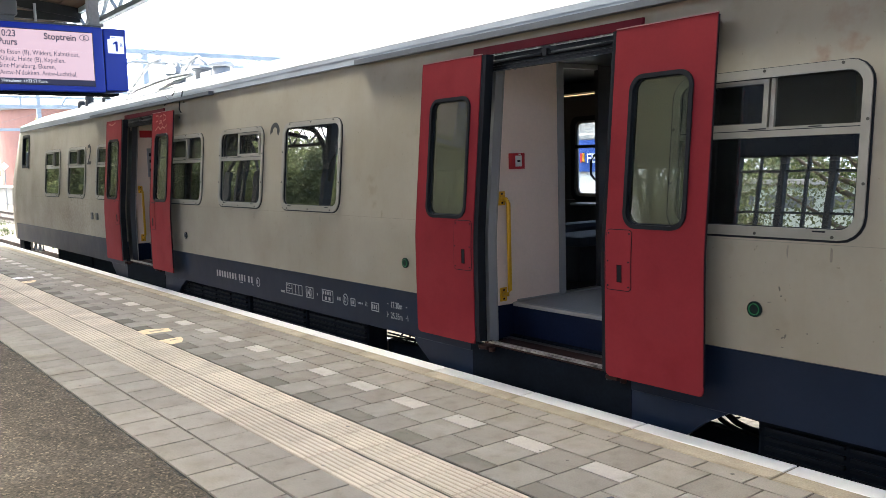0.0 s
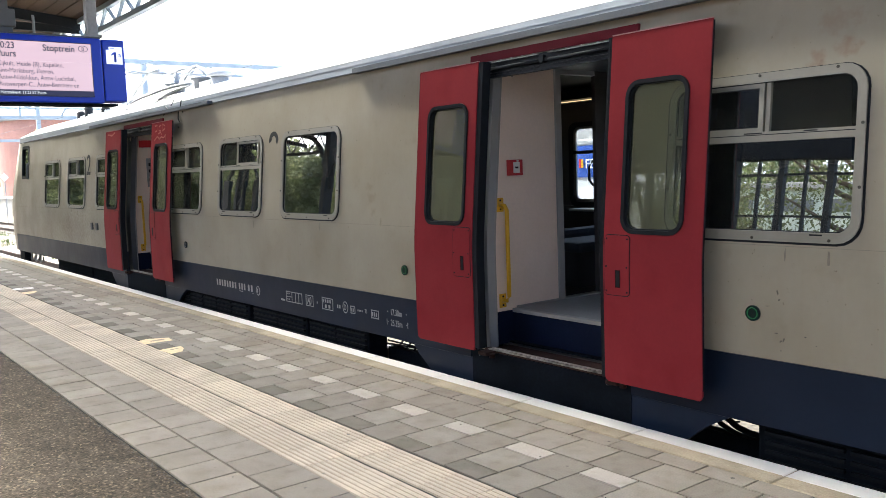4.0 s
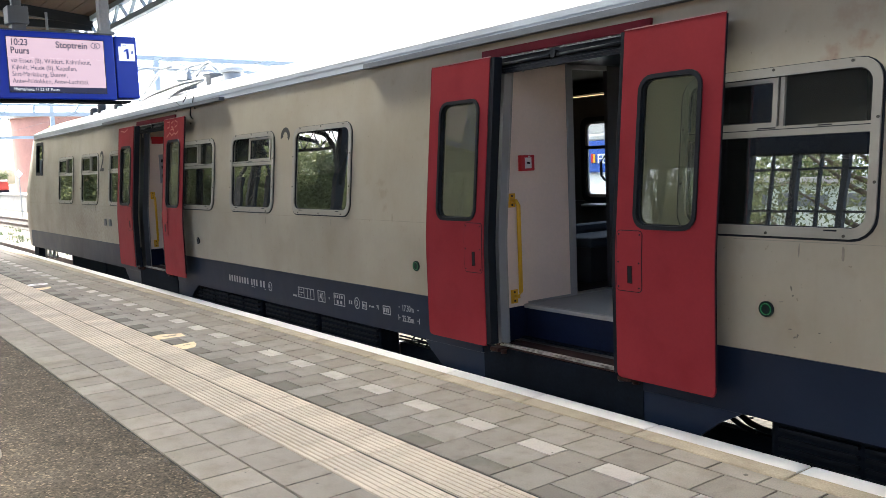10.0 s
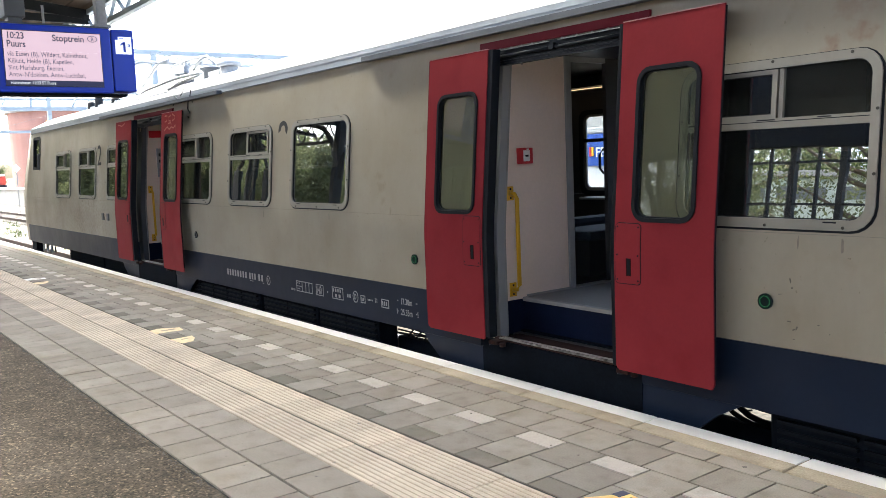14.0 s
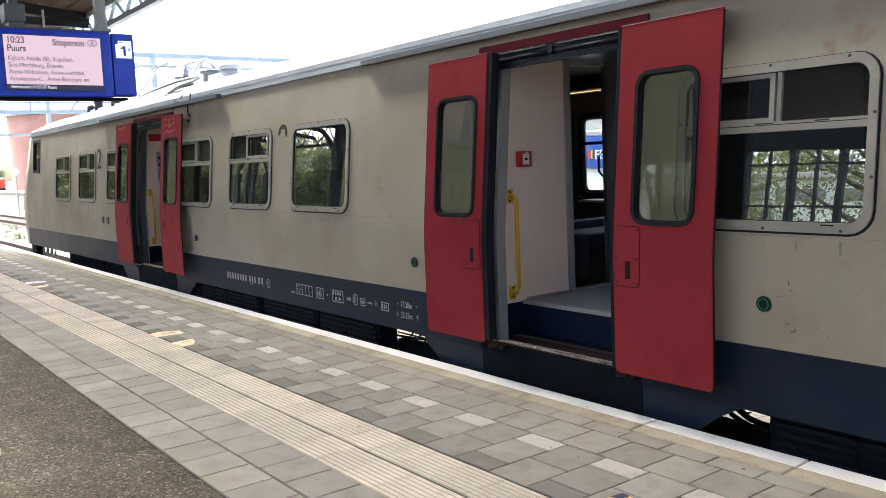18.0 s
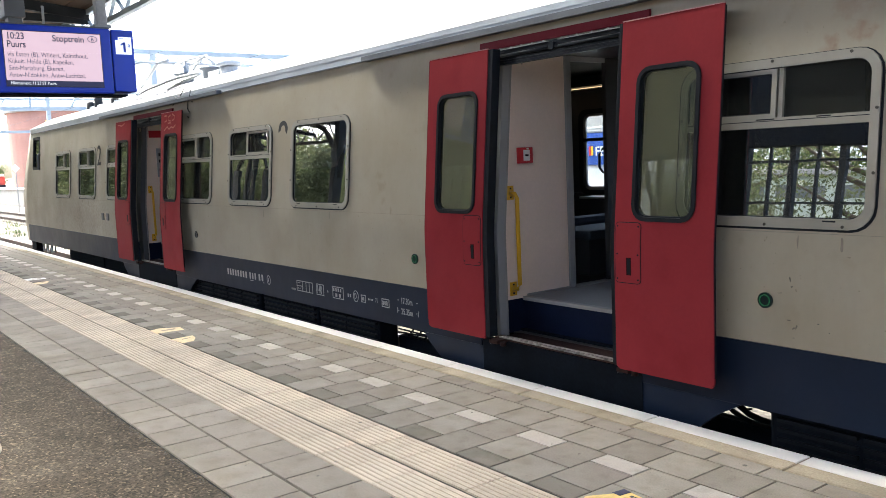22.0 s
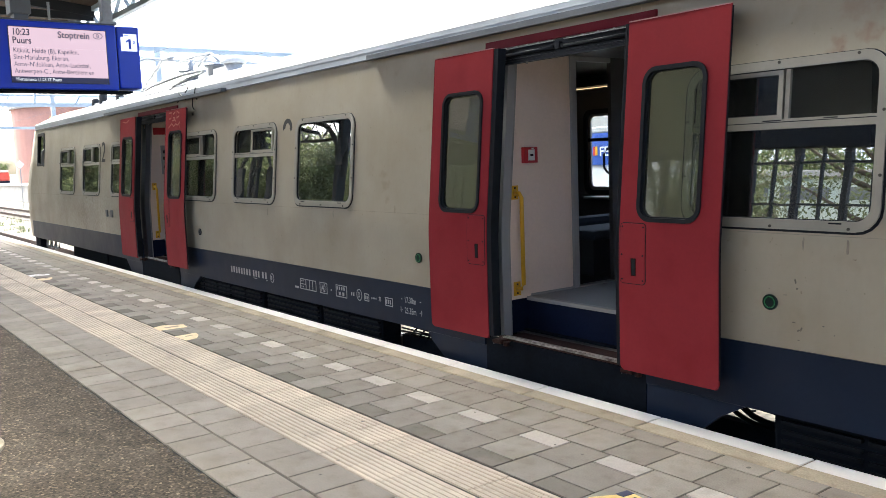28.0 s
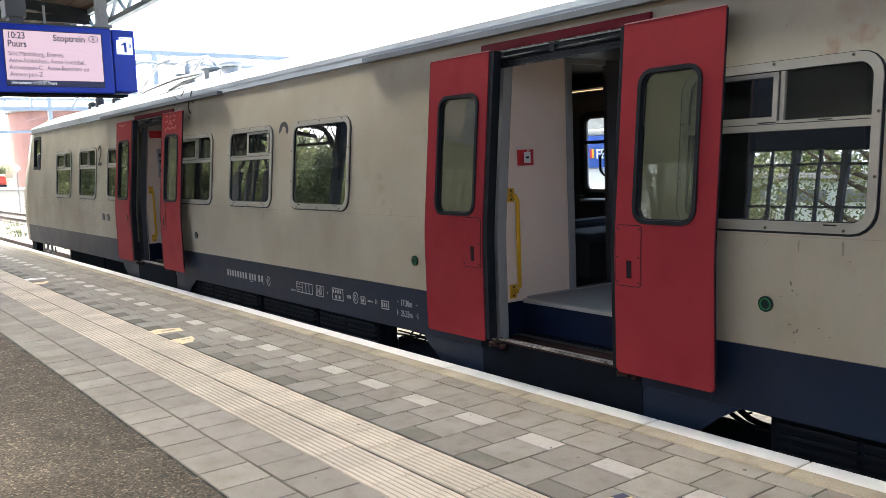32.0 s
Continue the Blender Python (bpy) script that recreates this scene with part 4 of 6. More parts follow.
    for z in (1.36, 0.6):
        part("mounting_plate", box(b - 0.086, b - 0.078, yy - 0.035, yy + 0.035, z - 0.055, z + 0.055, 0.003), M["yellow"], hr)
        for dz in (-0.035, 0.035):
            part("screw", box(b - 0.078, b - 0.074, yy - 0.007, yy + 0.007, z + dz - 0.007, z + dz + 0.007), M["rubber"], hr)
a, b, c, d = DOORS[0]
al = part("alarm_box", box(b - 0.085, b - 0.05, 1.722, 1.868, 1.585, 1.71, 0.006), M["alarm"], train, "red emergency call box")
part("alarm_plate", box(b - 0.05, b - 0.047, 1.765, 1.832, 1.605, 1.69), M["white"], al, "white instruction plate")
part("alarm_knob", box(b - 0.047, b - 0.043, 1.783, 1.813, 1.64, 1.655), M["rubber"], al)
part("alarm_lamp", box(b - 0.05, b - 0.046, 1.80, 1.82, 1.694, 1.704), M["white"], al)
a, b, c, d = DOORS[1]
part("red_notice", box(b - 0.085, b - 0.08, 1.68, 2.25, 2.17, 2.28), M["alarm"], train, "red notice strip")
hoop = part("handrail", rod([(b + 0.06, SIDE + 0.36, FLOOR), (b + 0.06, SIDE + 0.36, 1.0), (b + 0.045, SIDE + 0.365, 1.04), (b, SIDE + 0.37, 1.06), (b - 0.085, SIDE + 0.37, 1.06)], 0.017, 10), M["yellow"], train, "low yellow painted grab rail")
part("foot_flange", box(b + 0.036, b + 0.084, SIDE + 0.337, SIDE + 0.383, FLOOR + 0.002, FLOOR + 0.01, 0.002), M["yellow"], hoop)
cp = part("control_panel", box(b - 0.085, b - 0.06, 1.775, 1.87, 1.55, 2.0, 0.004), M["greypanel"], train, "grey control panel with black knobs")
for z in (1.52, 1.66, 1.8, 1.9):
    part("knob", box(b - 0.06, b - 0.045, 1.8, 1.845, z - 0.025, z + 0.025, 0.006), M["rubber"], cp)

for x0, pts in ((-11.0, [(0, 2.395), (0.1, 2.385), (0.18, 2.37), (0.26, 2.385), (0.34, 2.41)]),
                (-8.86, [(0.02, 2.40), (0.12, 2.40), (0.11, 2.33), (0.03, 2.32)]), (-8.7, [(0.1, 2.4), (0.02, 2.38), (0.02, 2.33), (0.1, 2.32)]),
                (-8.54, [(0.0, 2.32), (0.0, 2.41), (0.1, 2.38), (0.09, 2.34), (0.0, 2.32)]),
                (-8.85, [(0.0, 2.2), (0.12, 2.25), (0.2, 2.21), (0.28, 2.24), (0.36, 2.22), (0.44, 2.26), (0.43, 2.19)]), (-8.7, [(0.0, 2.29), (0.1, 2.3), (0.13, 2.27)])):
    bm = bmesh.new()
    for p, q in zip(pts, pts[1:]):
        sheet([(x0 + q[0], q[1] + 0.012), (x0 + p[0], p[1] + 0.012), (x0 + p[0], p[1] - 0.006), (x0 + q[0], q[1] - 0.006)], [], 0.1375, 0.002, bm)
    part("scrawl", bm, M["scrawl"], train, "pale scrawl on the red door")

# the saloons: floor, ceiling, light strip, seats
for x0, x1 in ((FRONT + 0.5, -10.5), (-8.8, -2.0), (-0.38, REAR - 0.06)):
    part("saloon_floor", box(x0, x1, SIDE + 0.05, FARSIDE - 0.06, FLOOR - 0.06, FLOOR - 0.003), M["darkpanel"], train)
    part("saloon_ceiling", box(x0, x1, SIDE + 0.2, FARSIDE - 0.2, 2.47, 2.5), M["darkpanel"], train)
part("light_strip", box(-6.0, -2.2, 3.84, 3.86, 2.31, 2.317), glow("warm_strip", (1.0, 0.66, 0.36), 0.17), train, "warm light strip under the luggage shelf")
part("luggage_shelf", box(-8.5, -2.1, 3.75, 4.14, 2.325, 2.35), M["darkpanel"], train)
for x0, sgn in ((-2.7, 1), (-4.75, 1), (-6.3, 1), (-7.6, 1), (0.6, 1), (2.2, 1), (3.9, 1), (-12.4, 1), (-14.0, 1)):
    for y0 in (SIDE + 0.12, 3.12 if x0 != -2.7 else 2.8):
        st = part("seat", box(x0, x0 + 0.5, y0, y0 + 1.0, 0.86, 0.95, 0.03), M["seat"], train, "blue-grey upholstered double seat")
        if x0 == -2.7 and y0 > 2:
            part("bolster", box(x0 - 0.16, x0, y0 + 0.1, y0 + 1.0, 0.86, 1.03, 0.05), M["seat"], st)
        if not (x0 == -2.7 and y0 > 2):
            part("backrest", box(x0 - 0.12, x0, y0, y0 + 1.0, 0.86, 1.6, 0.04), M["seat"], st)
        part("seat_base", box(x0, x0 + 0.4, y0 + 0.1, y0 + 0.9, FLOOR, 0.859), M["darkgrey"], st)
inside = lambda x, z, o: Vector((x, FARSIDE - 0.17 - o, z))
for x0, x1 in FARWIN:
    fw = part("window", ring(rrect(x0 - 0.01, x1 + 0.01, 1.19, 2.11, 0.1), rrect(x0 + 0.04, x1 - 0.04, 1.24, 2.06, 0.08), 0.012, 0.06, at=inside), M["rubber"], train, "dark framed window of the far side")
    part("inner_rim", ring(rrect(x0 + 0.04, x1 - 0.04, 1.24, 2.06, 0.08), rrect(x0 + 0.075, x1 - 0.075, 1.275, 2.035, 0.06), -0.01, 0.02, at=inside), M["frame"], fw, "pale inner window rim")
    part("transom", box(x0 + 0.05, x1 - 0.05, FARSIDE - 0.175, FARSIDE - 0.14, 1.765, 1.8), M["rubber"], fw)
    p = part("pane", box(x0 + 0.06, x1 - 0.06, FARSIDE - 0.128, FARSIDE - 0.124, 1.26, 2.05), M["farglass"], fw)
    p.visible_shadow = False
part("grab_handle", rod([(-3.12, FARSIDE - 0.17, 1.7), (-3.18, FARSIDE - 0.22, 1.68), (-3.21, FARSIDE - 0.24, 1.62), (-3.21, FARSIDE - 0.24, 1.48), (-3.18, FARSIDE - 0.22, 1.43), (-3.12, FARSIDE - 0.17, 1.41)], 0.014), M["rubber"], train, "black window grab handle")
part("window_table", box(-3.35, -2.6, FARSIDE - 0.42, FARSIDE - 0.2, 1.155, 1.18, 0.006), M["greypanel"], train, "small grey table under the window")
for wx in (-0.16, 0.0):
    bm = bmesh.new()
    prev = None
    for k in range(33):
        x = wx + 0.3 * k / 32 * 0.9
        y = SIDE + 0.085 + 0.016 * math.sin(k * 1.15)
        pr = (bm.verts.new((x, y, 1.2)), bm.verts.new((x, y + 0.09, 2.1)))
        if prev:
            bm.faces.new((prev[0], pr[0], pr[1], prev[1]))
        prev = pr
    bmesh.ops.solidify(bm, geom=bm.faces[:], thickness=0.002)
    part("curtain", bm, M["curtain"], train, "dark grey window curtain")
part("curtain", sheet(rect(-6.72, -6.42, 1.2, 2.08), [], -0.09, 0.01), M["curtain"], train, "brown-grey window curtain")

# a fine seam along the side below the windows
for x0, x1 in ((FRONT + 0.3, -11.2), (-8.15, -2.65), (0.2, REAR)):
    part("panel_seam", sheet(rect(x0, x1, 1.176, 1.1785), [], 0.0008, 0.001), M["streak"], train, "fine seam in the side sheet")

# buttons and small fittings of the side
for x, z in ((-2.93, 0.798), (0.415, 0.797), (-7.99, 0.781)):
    bt = part("door_button", disc(x, z, 0.044, 0.012, 0.02, 20), M["rubber"], train, "round black door button with a green ring")
    part("lamp_ring", ring([(x + 0.033 * math.cos(k * math.pi / 10), z + 0.033 * math.sin(k * math.pi / 10)) for k in range(20)],
                           [(x + 0.028 * math.cos(k * math.pi / 10), z + 0.028 * math.sin(k * math.pi / 10)) for k in range(20)], 0.016, 0.006), M["green"] if z > 0.79 else M["steel"], bt, "green lit ring")
for x in (-12.29, -12.0):
    part("socket_cover", sheet(rrect(x - 0.05, x + 0.05, 0.84, 0.96, 0.02), [], 0.02, 0.03), M["steel"], train, "small dark socket cover")
lettering("class_number", "2", 0.5, Matrix.Translation((-12.62, SIDE + 0.0545, 1.79)) @ Matrix.Rotation(radians(90 - 5.4), 4, "X"), M["greyletter"], train, "grey class number on the side wall", 0.001)
arc = lambda r, a0, a1: [(-5.455 + r * 1.1 * math.cos(radians(q)), 2.035 + r * math.sin(radians(q))) for q in range(a0, a1, 15 if a1 > a0 else -15)]
bm = sheet([(-5.37, 1.99)] + arc(0.1, 0, 196) + arc(0.05, 180, -16), [], 0.002, 0.003)
part("painted_arch", bm, M["greyletter"], train, "faded grey painted arch mark")


def flat_text(name, text, size, x, z, squeeze=0.8):
    lettering(name, text, size, Matrix.Translation((x, SIDE - 0.0025, z)) @ Matrix.Rotation(radians(90), 4, "X"), M["letter"], train, "pale grey lettering", 0.0006, squeeze=squeeze)


def bars(name, x0, x1, z0, z1, n):
    step = (x1 - x0) / n
    for k in range(n):
        part(name, sheet(rect(x0 + k * step, x0 + (k + 0.5) * step, z0, z1), [], 0.0035, 0.003), M["letter"], train)


def outline(x0, x1, z0, z1, t=0.008):
    part("marking_frame", ring(rect(x0, x1, z0, z1), rect(x0 + t, x1 - t, z0 + t, z1 - t), 0.0035, 0.003), M["letter"], train)


bars("vehicle_marking", -7.03, -6.42, 0.325, 0.40, 8)
bars("vehicle_marking", -6.38, -6.17, 0.325, 0.40, 3)
bars("vehicle_marking", -6.13, -5.97, 0.325, 0.40, 2)
bars("underline", -6.37, -6.18, 0.303, 0.31, 1)
bars("underline", -6.02, -5.96, 0.303, 0.31, 1)
ringpts = lambda x, z, r: [(x + r * 0.85 * math.cos(k * math.pi / 8), z + r * math.sin(k * math.pi / 8)) for k in range(16)]
part("marking_ring", ring(ringpts(-5.865, 0.352, 0.055), ringpts(-5.865, 0.352, 0.046), 0.0035, 0.003), M["letter"], train)
bars("small_marking", -5.885, -5.85, 0.33, 0.375, 1)
outline(-5.175, -4.82, 0.30, 0.415)
for xx in (-5.05, -4.97, -4.9):
    part("marking_line", sheet(rect(xx, xx + 0.008, 0.3, 0.415), [], 0.0035, 0.003), M["letter"], train)
part("marking_line", sheet(rect(-5.17, -5.05, 0.354, 0.361), [], 0.0035, 0.003), M["letter"], train)
bars("small_marking", -5.15, -5.08, 0.385, 0.395, 2)
bars("small_marking", -5.15, -5.08, 0.325, 0.335, 2)
bars("small_marking", -5.3, -5.2, 0.3, 0.322, 4)
outline(-4.74, -4.585, 0.30, 0.416)
flat_text("speed_marking", "140", 0.12, -4.732, 0.317, 0.6)
bars("small_marking", -4.51, -4.48, 0.345, 0.365, 1)
outline(-4.405, -4.19, 0.30, 0.422)
bars("small_marking", -4.39, -4.21, 0.372, 0.405, 4)
bars("small_marking", -4.35, -4.21, 0.318, 0.352, 2)
bars("small_marking", -4.11, -4.03, 0.342, 0.375, 2)
part("marking_ring", ring(ringpts(-3.957, 0.363, 0.058), ringpts(-3.957, 0.363, 0.05), 0.0035, 0.003), M["letter"], train)
flat_text("letter_marking", "D", 0.08, -3.985, 0.336, 0.75)
outline(-3.862, -3.78, 0.316, 0.39)
bars("small_marking", -3.845, -3.795, 0.335, 0.368, 2)
bars("small_marking", -3.735, -3.64, 0.35, 0.366, 4)
flat_text("number_marking", "71", 0.06, -3.61, 0.342, 0.75)
outline(-3.5, -3.375, 0.312, 0.392)
bars("small_marking", -3.485, -3.39, 0.332, 0.372, 3)
flat_text("length_marking", "17.30m", 0.078, -3.185, 0.378, 0.78)
flat_text("length_marking", "25.35m", 0.078, -3.185, 0.282, 0.78)
bars("small_marking", -3.235, -3.205, 0.402, 0.409, 1)
bars("small_marking", -2.945, -2.91, 0.402, 0.409, 1)
bars("small_marking", -3.245, -3.235, 0.285, 0.335, 1)
bars("small_marking", -3.232, -3.205, 0.308, 0.314, 1)
bars("small_marking", -2.925, -2.915, 0.285, 0.335, 1)
bars("small_marking", -2.95, -2.927, 0.308, 0.314, 1)


def scuff(x, z, w, h, material, name="scuff", tilt=0.0, seed=0):
    """A rubbed or rusty spot with a ragged outline."""
    r = random.Random(seed)
    pts = []
    for k in range(9):
        a = k * 2 * math.pi / 9
        q = r.uniform(0.5, 1.0)
        u, v = w / 2 * q * math.cos(a), h / 2 * q * math.sin(a)
        pts.append((x + u * math.cos(tilt) - v * math.sin(tilt), z + u * math.sin(tilt) + v * math.cos(tilt)))
    part(name, sheet(pts, [], 0.0012, 0.001), material, train)


for i, (x, z, w, h, tl) in enumerate([(0.56, 0.925, 0.012, 0.04, 0.3), (0.57, 0.885, 0.018, 0.012, 0), (0.50, 0.845, 0.03, 0.006, 0.1), (0.596, 0.668, 0.014, 0.035, -0.4), (0.58, 0.66, 0.03, 0.012, 0.5),
                                      (0.553, 0.7, 0.025, 0.008, 0), (0.58, 0.607, 0.02, 0.006, 0), (0.72, 0.7, 0.02, 0.01, 0), (0.78, 0.66, 0.01, 0.008, 0)]):
    scuff(x, z, w, h, M["scuff"], tilt=tl, seed=i)
for i, (x, z, w, h) in enumerate([(-12.9, 1.14, 0.03, 0.12), (-13.2, 1.12, 0.02, 0.16), (-13.6, 1.15, 0.04, 0.08), (-14.8, 1.12, 0.03, 0.13), (-15.3, 1.1, 0.03, 0.16), (-4.4, 1.13, 0.02, 0.09), (-5.9, 1.12, 0.02, 0.11), (0.6, 1.13, 0.015, 0.08), (0.84, 1.12, 0.02, 0.1)]):
    scuff(x, z, w, h, M["streak"], "dirt_streak", seed=60 + i)

# underframe: equipment cases with louvres, bogies, pipes
CASES = [(-8.6, -6.3), (-6.2, -4.9), (-4.85, -3.7), (0.39, 2.4), (2.5, 5.0)]
for x0, x1 in CASES:
    eq = part("equipment_case", box(x0, x1, SIDE + 0.08, SIDE + 0.3, -0.42, 0.2, 0.02), M["black"], train, "dark louvred case under the floor")
    n = max(2, int((x1 - x0) / 0.45))
    for k in range(n):
        u = x0 + 0.06 + k * (x1 - x0 - 0.06) / n
        for z in (-0.22, -0.165, -0.11, -0.055, 0.0, 0.055, 0.11):
            part("louvre", beam((u, SIDE + 0.068, z), (u + (x1 - x0) / n - 0.05, SIDE + 0.068, z), 0.034, 0.02), M["louvre"], eq)
part("underframe", box(FRONT + 0.5, REAR, SIDE + 0.3, SIDE + 0.42, 0.16, 0.27), M["black"], train)
part("underframe", box(FRONT + 0.5, REAR, FARSIDE - 0.5, FARSIDE - 0.4, 0.25, 0.4), M["black"], train)
part("floor_frame", box(FRONT + 0.5, REAR, SIDE + 0.95, FARSIDE - 0.06, 0.28, FLOOR - 0.07), M["black"], train)
for bx in (-14.0, 3.3):
    bg = part("bogie", box(bx - 1.8, bx + 1.8, SIDE + 0.35, SIDE + 0.5, -0.4, -0.1, 0.03), M["black"], train, "dark steel bogie frame")
    part("bolster", box(bx - 0.4, bx + 0.4, SIDE + 0.3, FARSIDE - 0.3, -0.4, 0.1, 0.03), M["black"], bg)
    for ax in (-1.25, 1.25):
        for yy in (2.86 - 0.8, 2.86 + 0.66):
            part("wheel", rod([(bx + ax, yy, RAILTOP + 0.46), (bx + ax, yy + 0.13, RAILTOP + 0.46)], 0.46, 28), M["rail"], bg)
        part("axle", rod([(bx + ax, 2.0, RAILTOP + 0.46), (bx + ax, 3.7, RAILTOP + 0.46)], 0.08, 12), M["rail"], bg)
part("brake_pipe", rod([(-2.95, SIDE + 0.5, 0.15), (-2.65, SIDE + 0.45, 0.05), (-2.4, SIDE + 0.42, -0.1), (-2.05, SIDE + 0.42, -0.12)], 0.035, 8), M["black"], train, "black brake hose")
for y, r, pts in ((1.74, 0.02, [(-0.02, 0.1), (0.02, 0.04), (0.09, 0.0), (0.17, -0.018), (0.42, -0.03)]), (1.73, 0.016, [(-0.09, 0.1), (-0.07, 0.04), (-0.02, 0.0), (0.04, -0.025), (0.12, -0.045)]),
                  (1.76, 0.013, [(0.0, 0.08), (0.06, 0.062), (0.14, 0.052), (0.24, 0.046), (0.42, 0.03)]), (1.75, 0.006, [(-0.12, 0.02), (-0.02, 0.03), (0.05, 0.02), (0.1, 0.035)])):
    part("brake_pipe", rod([(x, y, z) for x, z in pts], r, 8), M["black"], train, "black brake hose")
part("under_beam", box(-1.5, 2.4, 1.72, 1.8, -0.5, -0.052), M["black"], train)
for x0, x1, z1 in ((-3.72, -2.2, -0.035), (-9.6, -7.9, 0.1), (-16.2, -11.4, 0.2)):
    part("under_beam", box(x0, x1, 1.72, 1.8, -0.5, z1), M["black"], train, "dark beam under the floor")
for x0, x1 in ((-3.75, -2.5), (-8.9, -7.9)):
    for z, z2, y, r in ((0.125, 0.075, 1.72, 0.012), (0.085, 0.03, 1.7, 0.016), (0.02, 0.0, 1.74, 0.008), (-0.005, 0.045, 1.71, 0.009), (0.1, 0.1, 1.75, 0.022)):
        part("air_pipe", rod([(x0, y, z), ((x0 + x1) / 2, y + 0.03, (z + z2) / 2 - 0.006), (x1, y, z2)], r, 8), M["black"], train, "dark air pipe under the floor")
for k in range(4):
    part("strut", beam((-3.62 + 0.13 * k, 1.76, -0.04), (-3.5 + 0.13 * k, 1.76, 0.06), 0.012, 0.012), M["black"], train, "thin dark strut under the floor")
part("obstacle_plate", box(-18.75, -18.3, SIDE + 0.1, SIDE + 0.25, -0.35, 0.2), M["black"], train)
for k in range(3):
    part("coupling_hose", rod([(-18.0 + 0.4 * k, SIDE + 0.2, 0.2), (-17.95 + 0.4 * k, SIDE + 0.18, -0.05), (-17.75 + 0.4 * k, SIDE + 0.2, -0.02), (-17.72 + 0.4 * k, SIDE + 0.2, 0.2)], 0.025, 8), M["letter"], train, "pale hose under the cab")

# roof gear: pantograph, insulators, vent cowls
def lathe(x, y, profile, sides=20):
    """A turned form about an upright axis: radius and height, from the foot up."""
    bm = bmesh.new()
    prev = None
    for r, z in profile:
        line = [bm.verts.new((x + r * math.cos(k * 2 * math.pi / sides), y + r * math.sin(k * 2 * math.pi / sides), z)) for k in range(sides)]
        if prev:
            for k in range(sides):
                bm.faces.new((prev[k], prev[(k + 1) % sides], line[(k + 1) % sides], line[k])).smooth = True
        prev = line
    bm.faces.new(prev)
    bmesh.ops.recalc_face_normals(bm, faces=bm.faces)
    return bm


rb = part("roof_drum", lathe(-11.6, 2.8, [(0.13, 2.98), (0.13, 3.26), (0.2, 3.28), (0.22, 3.3), (0.05, 3.32)]), M["gutter"], train, "dark drum with a wide flange on the roof")
part("insulator", lathe(-11.6, 2.8, [(0.04, 3.32), (0.06, 3.36), (0.035, 3.39), (0.06, 3.42), (0.035, 3.45), (0.03, 3.5)], 12), M["gear"], rb, "pale ribbed insulator")
rb = part("roof_drum", lathe(-10.5, 2.8, [(0.13, 2.98), (0.13, 3.24), (0.18, 3.26), (0.19, 3.29), (0.05, 3.3)]), M["gutter"], train, "dark drum with a wide flange on the roof")
part("drum_case", box(-10.3, -9.85, 2.66, 2.9, 3.0, 3.2, 0.02), M["gear"], rb)
rv = part("roof_vent", lathe(-9.66, 2.75, [(0.14, 2.98), (0.14, 3.215), (0.05, 3.22)], 20), M["gear"], train, "round mushroom vent on the roof")
part("hood", lathe(-9.66, 2.75, [(0.06, 3.222), (0.19, 3.225), (0.2, 3.25), (0.185, 3.29), (0.13, 3.32), (0.04, 3.33)], 24), M["gear"], rv, "rounded pale grey hood")
pg = part("pantograph", rod([(-13.1, 2.5, 3.2), (-12.1, 2.5, 3.54), (-11.6, 2.5, 3.53)], 0.028, 8), M["gear"], train, "grey pantograph folded on the roof")
part("arm", rod([(-13.1, 3.1, 3.2), (-12.1, 3.1, 3.54), (-11.6, 3.1, 3.53)], 0.028, 8), M["gear"], pg)
part("arm", rod([(-12.3, 2.8, 3.5), (-11.4, 2.8, 3.53), (-10.65, 2.8, 3.5), (-10.35, 2.8, 3.34)], 0.024, 8), M["gear"], pg)
part("arm", rod([(-11.25, 2.8, 3.34), (-10.95, 2.8, 3.47), (-10.65, 2.8, 3.5)], 0.024, 8), M["gear"], pg)
part("base_frame", rod([(-13.2, 2.45, 3.14), (-11.0, 2.45, 3.14)], 0.03, 8), M["gear"], pg)
part("base_frame", rod([(-13.2, 3.15, 3.14), (-11.0, 3.15, 3.14)], 0.03, 8), M["gear"], pg)
part("contact_bow", rod([(-12.1, 1.95, 3.46), (-12.15, 2.2, 3.55), (-12.15, 3.4, 3.55), (-12.1, 3.65, 3.46)], 0.025, 8), M["gear"], pg)
for x, y in ((-13.1, 2.45), (-13.1, 3.15), (-11.1, 2.45), (-11.1, 3.15)):
    part("insulator", lathe(x, y, [(0.05, 2.95), (0.07, 3.0), (0.045, 3.03), (0.07, 3.06), (0.04, 3.12)], 12), M["gear"], pg)
for x, h in ((-16.9, 3.24), (-16.3, 3.31), (-15.1, 3.2)):
    part("roof_horn", lathe(x, 2.6, [(0.09, 2.95), (0.09, h - 0.05), (0.05, h)], 12), M["darksteel"], train, "small dark fitting on the roof over the cab")
part("roof_cable_tray", box(-17.1, -14.9, 2.55, 2.65, 2.9, 3.12, 0.02), M["gear"], train)
arc = [(-11.7, 2.87), (-11.4, 2.93), (-11.1, 2.965), (-10.7, 2.985), (-10.3, 3.0), (-9.9, 3.015), (-9.5, 3.02), (-9.1, 3.01), (-8.78, 2.99)]
low = [(-11.6, 2.83), (-11.3, 2.82), (-11.0, 2.81), (-10.7, 2.8), (-10.4, 2.8), (-10.1, 2.8), (-9.8, 2.81), (-9.55, 2.84), (-9.2, 2.9)]
bm = bmesh.new()
pv = None
